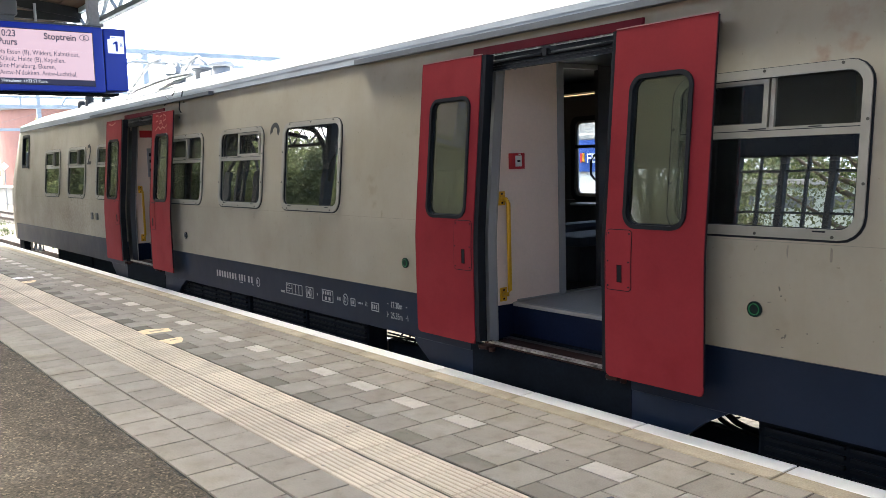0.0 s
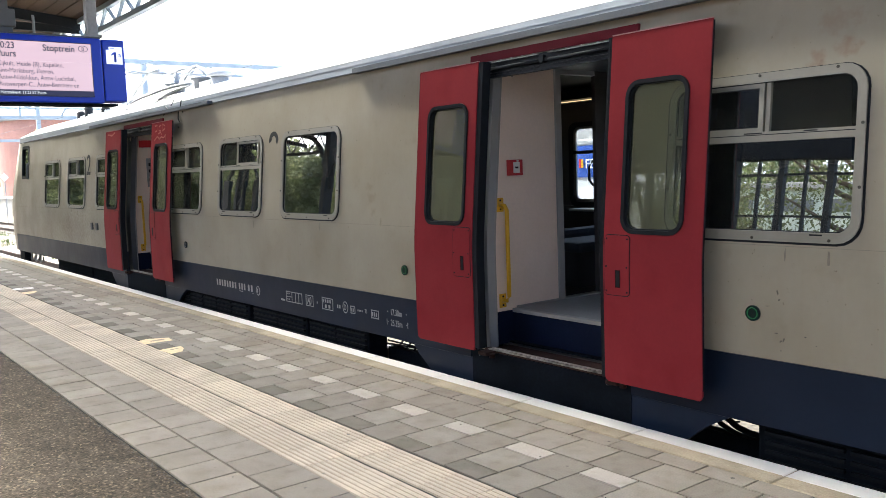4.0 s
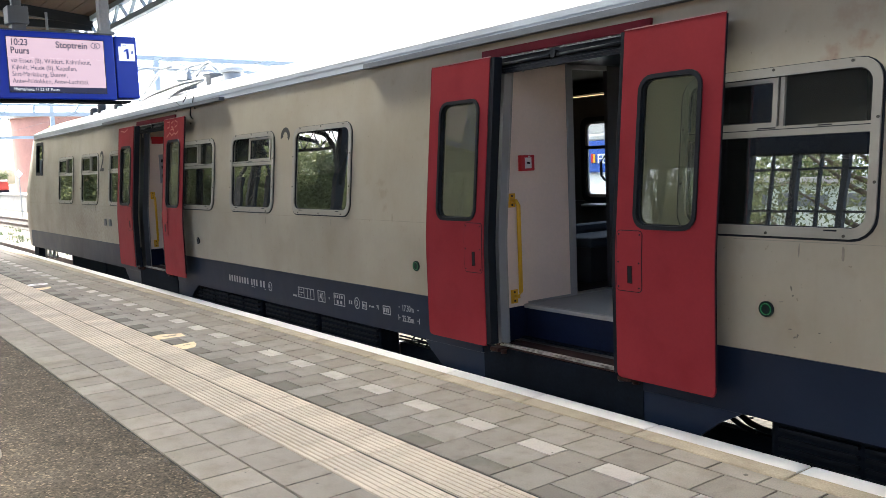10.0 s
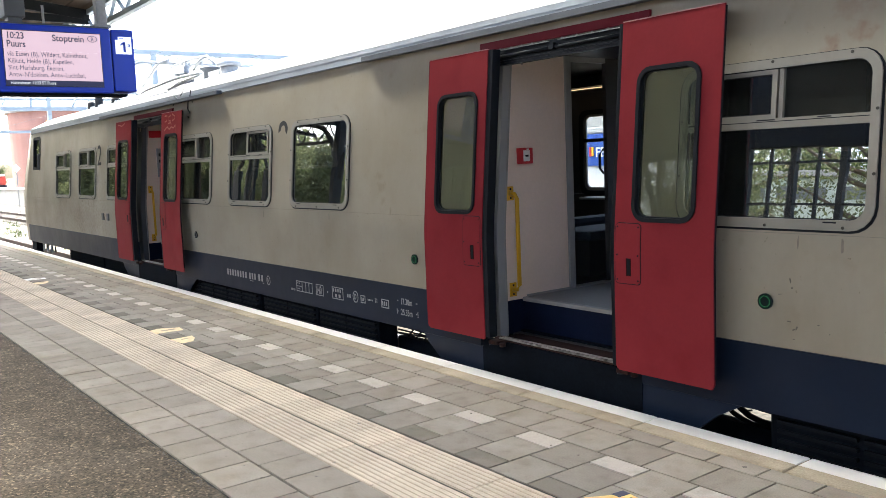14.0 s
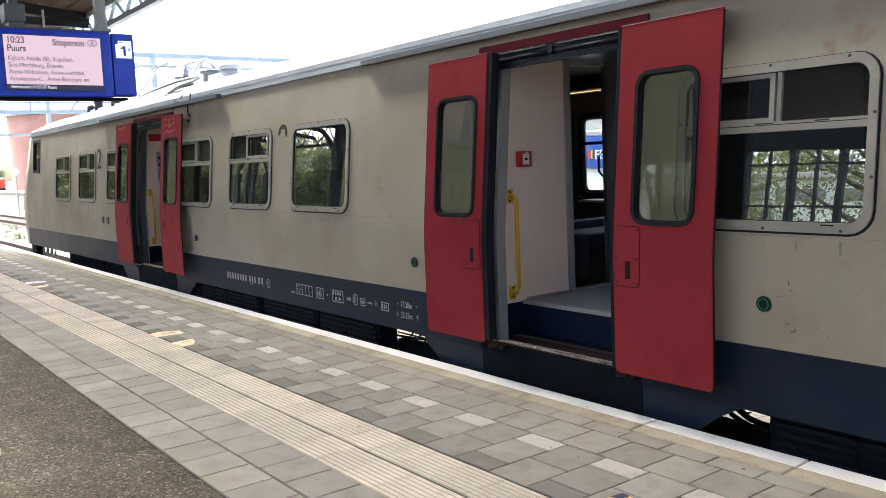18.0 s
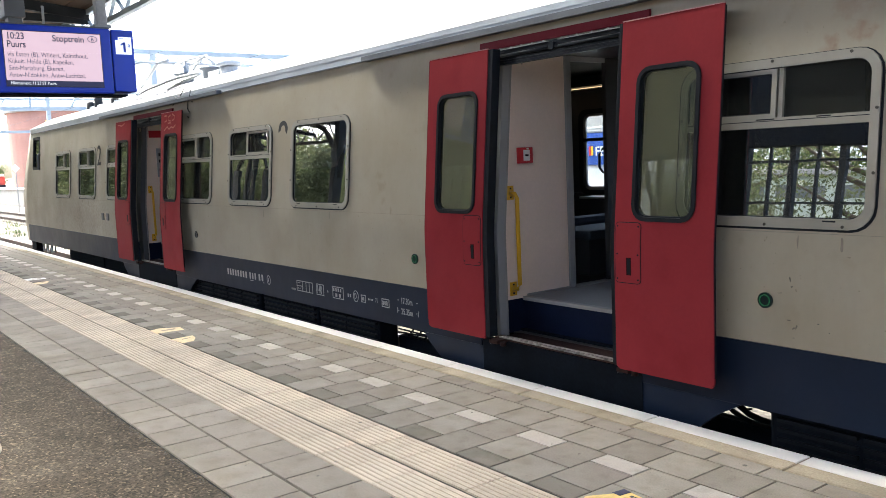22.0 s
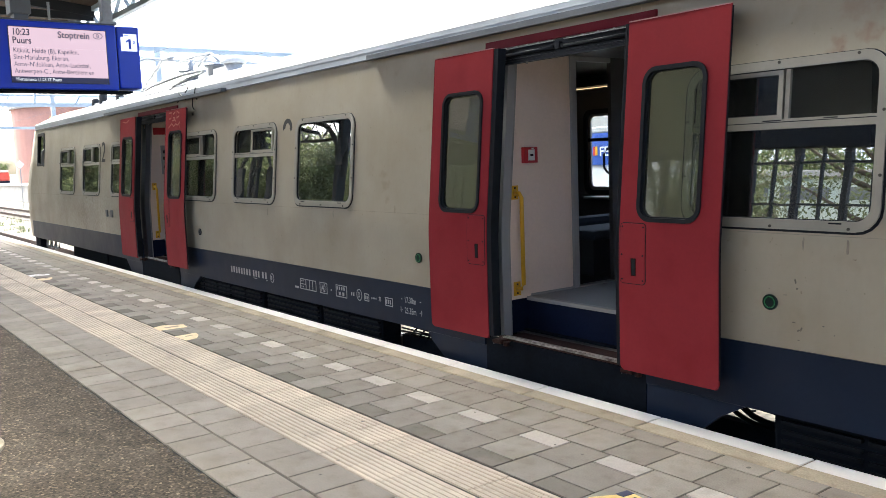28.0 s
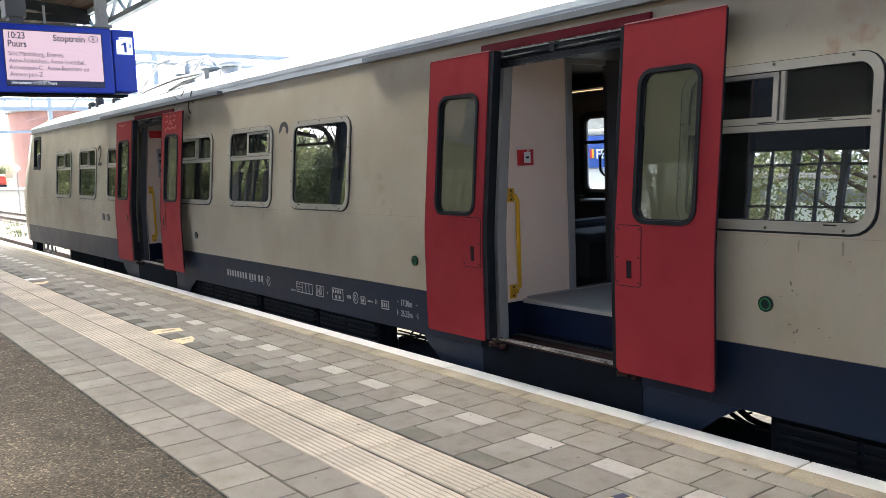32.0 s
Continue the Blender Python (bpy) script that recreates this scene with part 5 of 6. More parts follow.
for (x, z), (xl, zl) in zip(arc, low):
    pr = [bm.verts.new((xl + (x - xl) * j / 5, 1.72 + 0.22 * j / 5, zl + (z - zl) * (j / 5) ** 0.8)) for j in range(6)]
    if pv:
        for j in range(5):
            bm.faces.new((pv[j], pv[j + 1], pr[j + 1], pr[j])).smooth = True
    pv = pr
bmesh.ops.solidify(bm, geom=bm.faces[:], thickness=0.02)
fr = part("roof_fairing", bm, M["roof"], train, "pale curved roof fairing")
part("fairing_edge", rod([(x, 1.93, z + 0.01) for x, z in arc], 0.022, 8), M["gear"], fr, "grey raised edge of the fairing")
part("fairing_edge", rod([(-9.6, 1.74, 2.85), (-9.3, 1.82, 2.9), (-9.05, 1.89, 2.95), (-8.78, 1.94, 2.995)], 0.02, 8), M["gear"], fr, "grey raised edge of the fairing")
part("fairing_rail", rod([(-11.0, 1.7, 2.8), (-9.5, 1.7, 2.79)], 0.018, 6), M["gutter"], fr, "dark rail at the foot of the fairing")
for pts in ([(-8.8, 2.55), (-8.72, 2.59), (-8.6, 2.60), (-8.48, 2.57)], [(-8.76, 2.68), (-8.62, 2.62), (-8.5, 2.6)], [(-8.5, 2.66), (-8.42, 2.7), (-8.36, 2.74)],
            [(-8.11, 2.71), (-8.16, 2.62), (-8.23, 2.55), (-8.23, 2.46), (-8.16, 2.41)], [(-8.22, 2.36), (-8.2, 2.34)], [(-8.08, 2.55), (-8.07, 2.54)]):
    part("roof_cable", rod([tuple(side(x, min(z, TOP), 0.035) + Vector((0, 0, max(0, z - TOP)))) for x, z in pts], 0.008, 6), M["rubber"], train, "thin dark cable hanging from the roof edge")


# ---- canopy over the platform ----
def girder(x0, x1, y, z0, z1, step, name, parent, material):
    bm = beam((x0, y, z0), (x1, y, z0), 0.09, 0.07)
    beam((x0, y, z1), (x1, y, z1), 0.09, 0.07, bm)
    part(name, bm, material, parent)
    n = int((x1 - x0) / step)
    for k in range(n):
        a = x0 + k * step
        up = k % 2 == 0
        part("lattice_bar", beam((a, y, z0 if up else z1), (a + step, y, z1 if up else z0), 0.05, 0.022), material, parent)


# far end and rear edge reach past view to hold back sky light
CX0, CX1, CY0, CY1 = -31.6, 12.0, -6.5, 1.013
canopy = thing("canopy", -2, -2.75, 3.75, "platform canopy of weathered brown boards on grey steel lattice girders", "canopy")
RIDGE, EAVE, BACK = 4.676, 4.143, -3.4
nb = 22
zz = lambda y: EAVE + (RIDGE - EAVE) * (CY1 - y) / (CY1 - BACK)
for k in range(nb):
    y0, y1 = BACK + (CY1 + 0.1 - BACK) * k / nb, BACK + (CY1 + 0.1 - BACK) * (k + 1) / nb - 0.012
    bm = bmesh.new()
    dz = 0.006 * random.uniform(-1, 1)
    v = [bm.verts.new((x, y, zz(y) + d + dz)) for x in (CX0, CX1) for y in (y0, y1) for d in (0, 0.04)]
    for q in ((0, 2, 6, 4), (1, 5, 7, 3), (0, 1, 3, 2), (4, 6, 7, 5), (0, 4, 5, 1), (2, 3, 7, 6)):
        bm.faces.new([v[i] for i in q])
    bmesh.ops.recalc_face_normals(bm, faces=bm.faces)
    part("board", bm, M["wood"], canopy)
# sheet over the boards, added to stop sun through the gaps
bm = bmesh.new()
vs = [bm.verts.new((x, y, zz(y) + 0.06)) for x in (CX0 - 0.1, CX1 + 0.1) for y in (BACK - 0.1, CY1 + 0.18)]
bm.faces.new([vs[i] for i in (0, 2, 3, 1)])
bmesh.ops.solidify(bm, geom=bm.faces[:], thickness=-0.05)
part("roof_covering", bm, M["steel"], canopy, "grey roof sheet added to shut out sun between boards")
# unseen rear slope, added to keep sky light off the far end
for k in range(14):
    y0, y1 = BACK - (BACK - CY0) * (k + 1) / 14, BACK - (BACK - CY0) * k / 14 - 0.012
    bm = bmesh.new()
    v = [bm.verts.new((x, y, RIDGE - 0.05 * (BACK - y) + d)) for x in (CX0, -16.0) for y in (y0, y1) for d in (0, 0.04)]
    for q in ((0, 2, 6, 4), (1, 5, 7, 3), (0, 1, 3, 2), (4, 6, 7, 5), (0, 4, 5, 1), (2, 3, 7, 6)):
        bm.faces.new([v[i] for i in q])
    bmesh.ops.recalc_face_normals(bm, faces=bm.faces)
    part("board", bm, M["wood"], canopy)
girder(CX0, CX1, CY1, 3.817, 4.096, 0.39, "edge_girder", canopy, M["palesteel"])
girder(CX0, CX1, CY0, 3.82, 4.38, 0.55, "edge_girder", canopy, M["darksteel"])
for x in [CX0 + 2.976 * k for k in range(15)]:
    part("rafter", beam((x, BACK, zz(BACK) - 0.09), (x, CY1, zz(CY1) - 0.09), 0.093, 0.149), M["darksteel"], canopy)
    part("tie_beam", beam((x, CY0, 4.05), (x, CY1, 3.975), 0.075, 0.11), M["darksteel"], canopy)
for x in (-24.0, -16.6, -8.4, 5.5):
    col = thing("canopy_column", x, -5.6, 0, "dark riveted steel canopy column with a curved bracket", "column", "canopy columns")
    part("shaft", box(x - 0.13, x + 0.13, -5.73, -5.47, 0.0, 4.4, 0.02), M["darksteel"], col)
    part("base", box(x - 0.2, x + 0.2, -5.8, -5.4, -0.003, 0.22, 0.02), M["darksteel"], col)
    for sgn in (-1, 1):
        pts = [(x + sgn * (0.1 + 1.5 * (1 - math.cos(a))), -5.6, 2.6 + 1.5 * math.sin(a)) for a in [math.pi / 2 * k / 8 for k in range(9)]]
        part("bracket", rod(pts, 0.075, 8), M["darksteel"], col)

# a glazed shelter on the far half of the platform
sh = thing("glazed_shelter", -1.5, -6.0, 0, "dark framed glazed waiting shelter with small panes", "shelter")
part("plinth", box(-14.4, -1.6, -6.06, -5.94, -0.003, 0.9, 0.01), M["darksteel"], sh)
part("fascia", box(-14.4, -1.6, -6.08, -5.92, 3.03, 4.7, 0.01), M["black"], sh)
for k in range(-2, 16):
    x = -4.64 + 0.755 * (k - 11)
    part("post", box(x - 0.05, x + 0.05, -6.05, -5.95, 0.9, 3.03), M["darksteel"], sh)
    if k < 15 and k != 10:
        part("glazing_bar", box(x + 0.36, x + 0.395, -6.03, -5.97, 0.9, 3.03), M["darksteel"], sh)
part("panel", box(-5.33, -4.7, -6.03, -5.97, 0.9, 3.03), M["darksteel"], sh)
for z in (2.18, 2.81, 1.5):
    part("glazing_bar", box(-14.4, -1.6, -6.025, -5.975, z - 0.016, z + 0.016), M["darksteel"], sh)

# a pale building across the street behind the shelter
low_house = thing("street_building", -17, -31, -0.95, "pale street building with long dark window bands", "building")
part("wall", box(-22.5, -6, -33, -30, -0.95, 6.2), M["greenpale"], low_house)
part("roof", box(-22.8, -5.7, -33.3, -29.7, 6.201, 6.45, 0.03), M["concrete"], low_house)
for z in (1.1, 3.2, 5.15):
    for k in range(5):
        part("window", box(-21.8 + 2.9 * k, -19.5 + 2.9 * k, -29.995, -29.95, z, z + 0.55), M["steel"], low_house)

# a braced steel trestle beside the platform
trestle = thing("steel_trestle", -21.8, -6.2, 0, "dark braced steel trestle carrying the canopy", "trestle")
for x, w, h in ((-24.35, 0.25, 3.0), (-23.42, 0.08, 4.3), (-23.0, 0.07, 4.3), (-22.1, 0.18, 3.0)):
    part("post", box(x - w, x + w, -6.26, -6.14, -0.003, h, 0.02), M["darksteel"], trestle)
for k in range(7):
    z = 0.4 + 0.55 * k
    part("brace", beam((-23.4, -6.2, z), (-23.02, -6.2, z + 0.5), 0.06, 0.06), M["darksteel"], trestle)
for x in (-24.35, -22.1):
    part("brace", beam((x, -6.2, 3.0), (-23.2, -6.2, 4.3), 0.08, 0.08), M["darksteel"], trestle)
part("head_beam", box(-24.7, -21.7, -6.3, -6.1, 4.301, 4.42, 0.02), M["darksteel"], trestle)

# an unseen plain wall behind the near end of the platform, added to block light
single("wall_rear", box(-1.55, 16, -6.4, -6.1, -0.95, 4.9), M["concrete"], "unseen plain grey wall added to block light from behind", "wall", kind="structure")

# ---- departure display ----
SX = -5.5
sign = thing("departure_display", SX, -0.8, 2.40, "blue hanging departure display with a pink screen and white platform number", "display")
part("case", box(SX - 0.28, SX, -1.42, -0.255, 2.412, 3.027, 0.012), M["signblue"], sign, "deep blue display case")
part("number_case", box(SX - 0.26, SX - 0.004, -0.245, -0.035, 2.432, 3.025, 0.012), M["signblue"], sign, "blue side panel")
part("case_joint", box(SX - 0.2, SX - 0.03, -0.256, -0.244, 2.43, 2.99), M["navyedge"], sign)
part("top_rail", box(SX - 0.24, SX - 0.02, -1.41, -0.26, 3.028, 3.045, 0.005), M["steel"], sign)
part("bottom_rail", box(SX - 0.24, SX - 0.03, -1.41, -0.12, 2.39, 2.411, 0.004), M["black"], sign)
part("screen", box(SX + 0.001, SX + 0.004, -1.197, -0.355, 2.523, 2.786), M["screen"], sign, "lit pale pink screen")
part("screen_head", box(SX + 0.001, SX + 0.0064, -1.197, -0.355, 2.7862, 2.965), M["screen"], sign, "lit pale pink upper field of the screen")
part("screen_bezel", box(SX + 0.0005, SX + 0.003, -1.204, -0.348, 2.466, 2.972), M["navyedge"], sign)
part("screen_footer", box(SX + 0.001, SX + 0.0064, -1.197, -0.355, 2.472, 2.5225), M["screenfoot"], sign)
FACE = Matrix.Rotation(radians(90), 4, "Z") @ Matrix.Rotation(radians(90), 4, "X")


def screen_text(name, text, size, y, z, material, label, squeeze=0.92, bold=0.007):
    return lettering(name, text, size, Matrix.Translation((SX + 0.0072, y, z)) @ FACE, material, sign, label, 0.0004, squeeze=squeeze, bold=bold)


screen_text("time_line", "10:23", 0.082, -1.172, 2.893, M["ink"], "dark departure time", 0.84, bold=0.016)
screen_text("destination_line", "Puurs", 0.082, -1.172, 2.819, M["ink"], "dark destination name", 0.85, bold=0.016)
screen_text("train_kind_line", "Stoptrein", 0.082, -0.785, 2.885, M["ink"], "dark train kind", bold=0.016)
flat = lambda y, z, o: Vector((SX + 0.007 + o, y, z))
part("oval_mark", ring([(-0.427 + 0.045 * math.cos(k * math.pi / 12), 2.918 + 0.031 * math.sin(k * math.pi / 12)) for k in range(24)],
                       [(-0.427 + 0.039 * math.cos(k * math.pi / 12), 2.918 + 0.025 * math.sin(k * math.pi / 12)) for k in range(24)], 0.0006, 0.0006, at=flat), M["ink"], sign, "oval mark")
screen_text("oval_letter", "B", 0.05, -0.441, 2.9, M["ink"], "letter in the oval", 0.95)
screen_text("footer_line", "Hierna/next: 11:23 ST Puurs", 0.04, -1.165, 2.486, M["inkwhite"], "white footer line", 0.84)
part("number_plate", box(SX - 0.004, SX + 0.0, -0.213, -0.06, 2.79, 2.925), M["litplate"], sign, "lit white platform number plate")
part("plate_tab", box(SX - 0.004, SX + 0.0, -0.185, -0.06, 2.925, 2.955), M["litplate"], sign)
bm = bmesh.new()
bm.faces.new([bm.verts.new((SX + 0.0002, y, z)) for y, z in ((-0.118, 2.81), (-0.118, 2.905), (-0.138, 2.905), (-0.165, 2.885), (-0.165, 2.87), (-0.14, 2.884), (-0.14, 2.81))])
ex = bmesh.ops.extrude_face_region(bm, geom=bm.faces[:], use_keep_orig=True)
for v in ex["geom"]:
    if isinstance(v, bmesh.types.BMVert):
        v.co.x += 0.0012
bmesh.ops.recalc_face_normals(bm, faces=bm.faces)
part("platform_number", bm, M["signblue"], sign, "blue platform number")
lettering("platform_letter", "a", 0.062, Matrix.Translation((SX + 0.001, -0.098, 2.86)) @ FACE, M["signblue"], sign, "blue platform letter", 0.0006)
bars_ = box(SX + 0.0, SX + 0.001, -0.175, -0.135, 2.937, 2.942)
part("small_print", bars_, M["signblue"], sign)
part("hanger", box(SX - 0.2, SX - 0.09, -0.34, -0.245, 3.045, 4.31, 0.01), M["letter"], sign, "pale grey square hanger post")
part("hanger_foot", box(SX - 0.23, SX - 0.06, -0.37, -0.215, 3.045, 3.075, 0.006), M["letter"], sign)
part("junction_box", box(SX - 0.22, SX - 0.02, -1.16, -0.985, 3.09, 3.25, 0.01), M["steel"], sign, "grey junction box")
part("hanger", box(SX - 0.16, SX - 0.08, -1.11, -1.03, 3.25, 4.4, 0.008), M["steel"], sign)
part("hanger_foot", box(SX - 0.2, SX - 0.04, -1.13, -1.01, 3.045, 3.09, 0.006), M["steel"], sign)
part("cable_rod", rod([(SX - 0.1, -0.82, 3.045), (SX - 0.1, -0.82, 3.22)], 0.012, 8), M["letter"], sign)
VIA = ["via Essen (B), Wildert, Kalmthout,", "Kijkuit, Heide (B), Kapellen,", "Sint-Mariaburg, Ekeren,", "Antw-N'dokken, Antw-Luchtbal,", "Antwerpen-C., Antw-Berchem en", "Antwerpen-Z."]
SLOT_TOP, SLOT = 2.738, 0.0613
via_lines = []
for text in VIA:
    via_lines.append(lettering("via_line", text, 0.059, Matrix(), M["ink"], sign, "dark scrolling line of stops", 0.0003, squeeze=0.85, keep_origin=True, bold=0.0))

# ---- paving ----
def piece_mesh(name, lx, ly, depth, material, ch=0.0015):
    """A paver with chamfered upper edges, its corner at the origin, its face at z = 0."""
    x, y = lx, ly
    co = [(0, 0, -depth), (x, 0, -depth), (x, y, -depth), (0, y, -depth), (0, 0, -ch), (x, 0, -ch), (x, y, -ch), (0, y, -ch),
          (ch, ch, 0), (x - ch, ch, 0), (x - ch, y - ch, 0), (ch, y - ch, 0)]
    fa = [(0, 1, 5, 4), (1, 2, 6, 5), (2, 3, 7, 6), (3, 0, 4, 7), (4, 5, 9, 8), (5, 6, 10, 9), (6, 7, 11, 10), (7, 4, 8, 11), (8, 9, 10, 11)]
    me = bpy.data.meshes.new(name)
    me.from_pydata(co, [], fa)
    me.materials.append(material)
    return me


def ribbed_mesh(name, lx, ly, material, ribs=8):
    pts = []
    step = ly / ribs
    for k in range(ribs):
        for f, z in ((0.0, -0.0042), (0.2, -0.0042), (0.34, 0.0), (0.86, 0.0), (0.99, -0.0042)):
            pts.append((k * step + f * step, z))
    pts = pts + [(ly, -0.0042)]
    co = [(x, y, z) for x in (0, lx) for y, z in pts] + [(x, y, -0.05) for x in (0, lx) for y in (0, ly)]
    n = len(pts)
    fa = [(i, i + n, i + n + 1, i + 1) for i in range(n - 1)]
    b = 2 * n
    fa += [(0, b, b + 2, n), (n - 1, 2 * n - 1, b + 3, b + 1)]
    fa += [tuple(range(n)) + (b + 1, b), tuple(range(2 * n - 1, n - 1, -1)) + (b + 2, b + 3)]
    me = bpy.data.meshes.new(name)
    me.from_pydata(co, [], fa)
    me.materials.append(material)
    me.materials.append(M["groove"])
    for i in range(n - 1):
        if pts[i][1] < -0.003 and pts[i + 1][1] < -0.003:
            me.polygons[i].material_index = 1
    return me


G = 0.011
rnd = random.Random(7)
PAVE0 = -14.4  # pieces of their own from here on; joined beyond


def lay(me, x, y, parent, name, rest):
    z = rnd.uniform(-0.001, 0.001)
    if PAVE0 <= x < 4.2:
        ob = under(new(name, me), parent)
        ob.location = (x + G / 2, y + G / 2, z)
        ob.rotation_euler = (rnd.uniform(-0.003, 0.003), rnd.uniform(-0.003, 0.003), rnd.uniform(-0.004, 0.004))
    else:
        rest.append((me, x + G / 2, y + G / 2, z))


def joined(name, rest, parent):
    co, fa = [], []
    for me, x, y, z in rest:
        b = len(co)
        co += [(v.co.x + x, v.co.y + y, v.co.z + z) for v in me.vertices]
        fa += [tuple(i + b for i in p.vertices) for p in me.polygons]
    me = bpy.data.meshes.new(name)
    me.from_pydata(co, [], fa)
    for mt in rest[0][0].materials:
        me.materials.append(mt)
    me.polygons.foreach_set("material_index", [p.material_index for src, x, y, z in rest for p in src.polygons])
    tagged(under(new(name, me), parent), kind="stuff")


pav = thing("pavement", -5, 0.3, 0, "grey square concrete pavers with white and dark half pavers", "pavement", kind="structure")
full = piece_mesh("paver", 0.3 - G, 0.3 - G, 0.05, M["tile"])
whit = piece_mesh("white_paver", 0.3 - G, 0.15 - G, 0.05, M["tilewhite"])
dark = piece_mesh("dark_paver", 0.3 - G, 0.15 - G, 0.05, M["tiledark"])
rf, rw, rd = [], [], []
for k in range(-130, 70):
    x = 0.3 * k - 0.045
    if k % 2 == 0:
        lay(dark, x, 0.0, pav, "dark_paver", rd)
        lay(full, x, 0.15, pav, "paver", rf)
        lay(whit, x, 0.45, pav, "white_paver", rw)
    else:
        lay(full, x, 0.0, pav, "paver", rf)
        lay(full, x, 0.3, pav, "paver", rf)
for nm, r in (("far_pavers", rf), ("far_white_pavers", rw), ("far_dark_pavers", rd)):
    joined(nm, r, pav)

pav2 = thing("pavement_edge", -5, 0.85, 0, "rows of grey pavers beside the platform edge", "pavement", kind="structure")
half = piece_mesh("half_paver", 0.3 - G, 0.15 - G, 0.05, M["tile"])
r1, r2 = [], []
for k in range(-130, 70):
    lay(full, 0.3 * k - 0.115, 0.6, pav2, "paver", r1)
    lay(half, 0.3 * k + 0.065, 0.9, pav2, "half_paver", r2)
joined("far_pavers", r1, pav2)
joined("far_half_pavers", r2, pav2)

guide = thing("tactile_paving", -5, -0.3, 0, "worn cream ribbed tactile guide pavers in two rows", "tactile paving", kind="structure")
rib = ribbed_mesh("ribbed_paver", 0.3 - 0.005, 0.3 - 0.018, M["tactile"])
r1 = []
for k in range(-130, 70):
    lay(rib, 0.3 * k + 0.111, -0.3, guide, "ribbed_paver", r1)
    lay(rib, 0.3 * k + 0.016, -0.6, guide, "ribbed_paver", r1)
joined("far_ribbed_pavers", r1, guide)

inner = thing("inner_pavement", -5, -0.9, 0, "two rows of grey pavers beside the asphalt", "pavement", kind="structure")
pale = piece_mesh("light_offset_paver", 0.3 - G, 0.3 - G, 0.05, M["tileinner"])
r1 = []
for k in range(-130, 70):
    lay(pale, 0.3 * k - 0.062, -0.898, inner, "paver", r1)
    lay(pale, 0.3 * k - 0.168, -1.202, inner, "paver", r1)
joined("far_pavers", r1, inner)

kerb = thing("platform_kerb", -5, 1.15, -0.1, "tan concrete platform edge slabs with a white painted line", "kerb", kind="structure")
slab = piece_mesh("kerb_slab", 1.0 - G, 0.262, 0.2, M["kerb"], 0.006)
line = piece_mesh("white_line", 1.0 - G - 0.002, 0.137, 0.09, M["whitepaint"], 0.004)
for k in range(-60, 22):
    ob = under(new("kerb_slab", slab), kerb)
    ob.location = (k - 0.27, 1.058, 0)
    ob = under(new("white_line", line), kerb)
    ob.location = (k - 0.27 + 0.001, 1.187, 0.003)

bm = bmesh.new()
bmesh.ops.create_cone(bm, cap_ends=True, segments=24, radius1=0.39, radius2=0.385, depth=0.02)
bmesh.ops.translate(bm, verts=bm.verts, vec=(-2.74, -2.335, 0.0))
single("concrete_patch", bm, M["kerb"], "small round pale concrete patch in the asphalt", "patch")

# loose crumbs along the edge of the asphalt
rc = random.Random(17)
co, fa = [], []
for k in range(900):
    x, y, q = rc.uniform(-9, 2.5), -1.222 - abs(rc.gauss(0, 0.02)) + rc.uniform(0, 0.012), rc.uniform(0.003, 0.0075)
    b = len(co)
    ring_ = [(x + q * rc.uniform(0.7, 1.2) * math.cos(j * 1.257), y + q * rc.uniform(0.6, 1.1) * math.sin(j * 1.257), -0.004) for j in range(5)]
    co += ring_ + [(x + rc.uniform(-0.3, 0.3) * q, y + rc.uniform(-0.3, 0.3) * q, -0.004 + q * rc.uniform(0.5, 1.0))]
    fa += [(b + j, b + (j + 1) % 5, b + 5) for j in range(5)]
me = bpy.data.meshes.new("asphalt_crumbs")
me.from_pydata(co, [], fa)
me.materials.append(M["scuff"])
tagged(new("asphalt_crumbs", me), "loose dark crumbs along the edge of the asphalt", "gravel", kind="stuff")

# trodden gum and dark spots on the pavers
rg = random.Random(21)
for x, y, r in [(0.563, 0.968, 0.014), (-0.27, 0.965, 0.009), (-0.995, -0.566, 0.012), (-1.505, -0.094, 0.012)] + [(rg.uniform(-6, 1.5), rg.choice((0.75, 0.45, 0.2, -0.2, -0.45, -0.75, -1.05)) + rg.uniform(-0.1, 0.1), rg.uniform(0.004, 0.009)) for _ in range(34)]:
    bm = bmesh.new()
    q = [rg.uniform(0.7, 1.1) for _ in range(9)]
    bm.faces.new([bm.verts.new((x + r * q[k] * math.cos(k * 0.698), y + r * q[k] * math.sin(k * 0.698), 0.0022)) for k in range(9)])
    ex = bmesh.ops.extrude_face_region(bm, geom=bm.faces[:], use_keep_orig=True)
    for v in ex["geom"]:
        if isinstance(v, bmesh.types.BMVert):
            v.co.z += 0.001
    bmesh.ops.recalc_face_normals(bm, faces=bm.faces)
    part("trodden_gum", bm, M["scuff"], guide if -0.6 < y < 0 else inner if y < 0 else pav2 if y > 0.6 else pav)

# yellow stencilled marks
def mark(pts, parent, material=None, z=0.0025):
    bm = bmesh.new()
    bm.faces.new([bm.verts.new((x, y, z)) for x, y in pts])
    ex = bmesh.ops.extrude_face_region(bm, geom=bm.faces[:], use_keep_orig=True)
    for v in ex["geom"]:
        if isinstance(v, bmesh.types.BMVert):
            v.co.z += 0.0015
    bmesh.ops.recalc_face_normals(bm, faces=bm.faces)
    part("painted_shape", bm, material or M["yellowpaint"], parent)


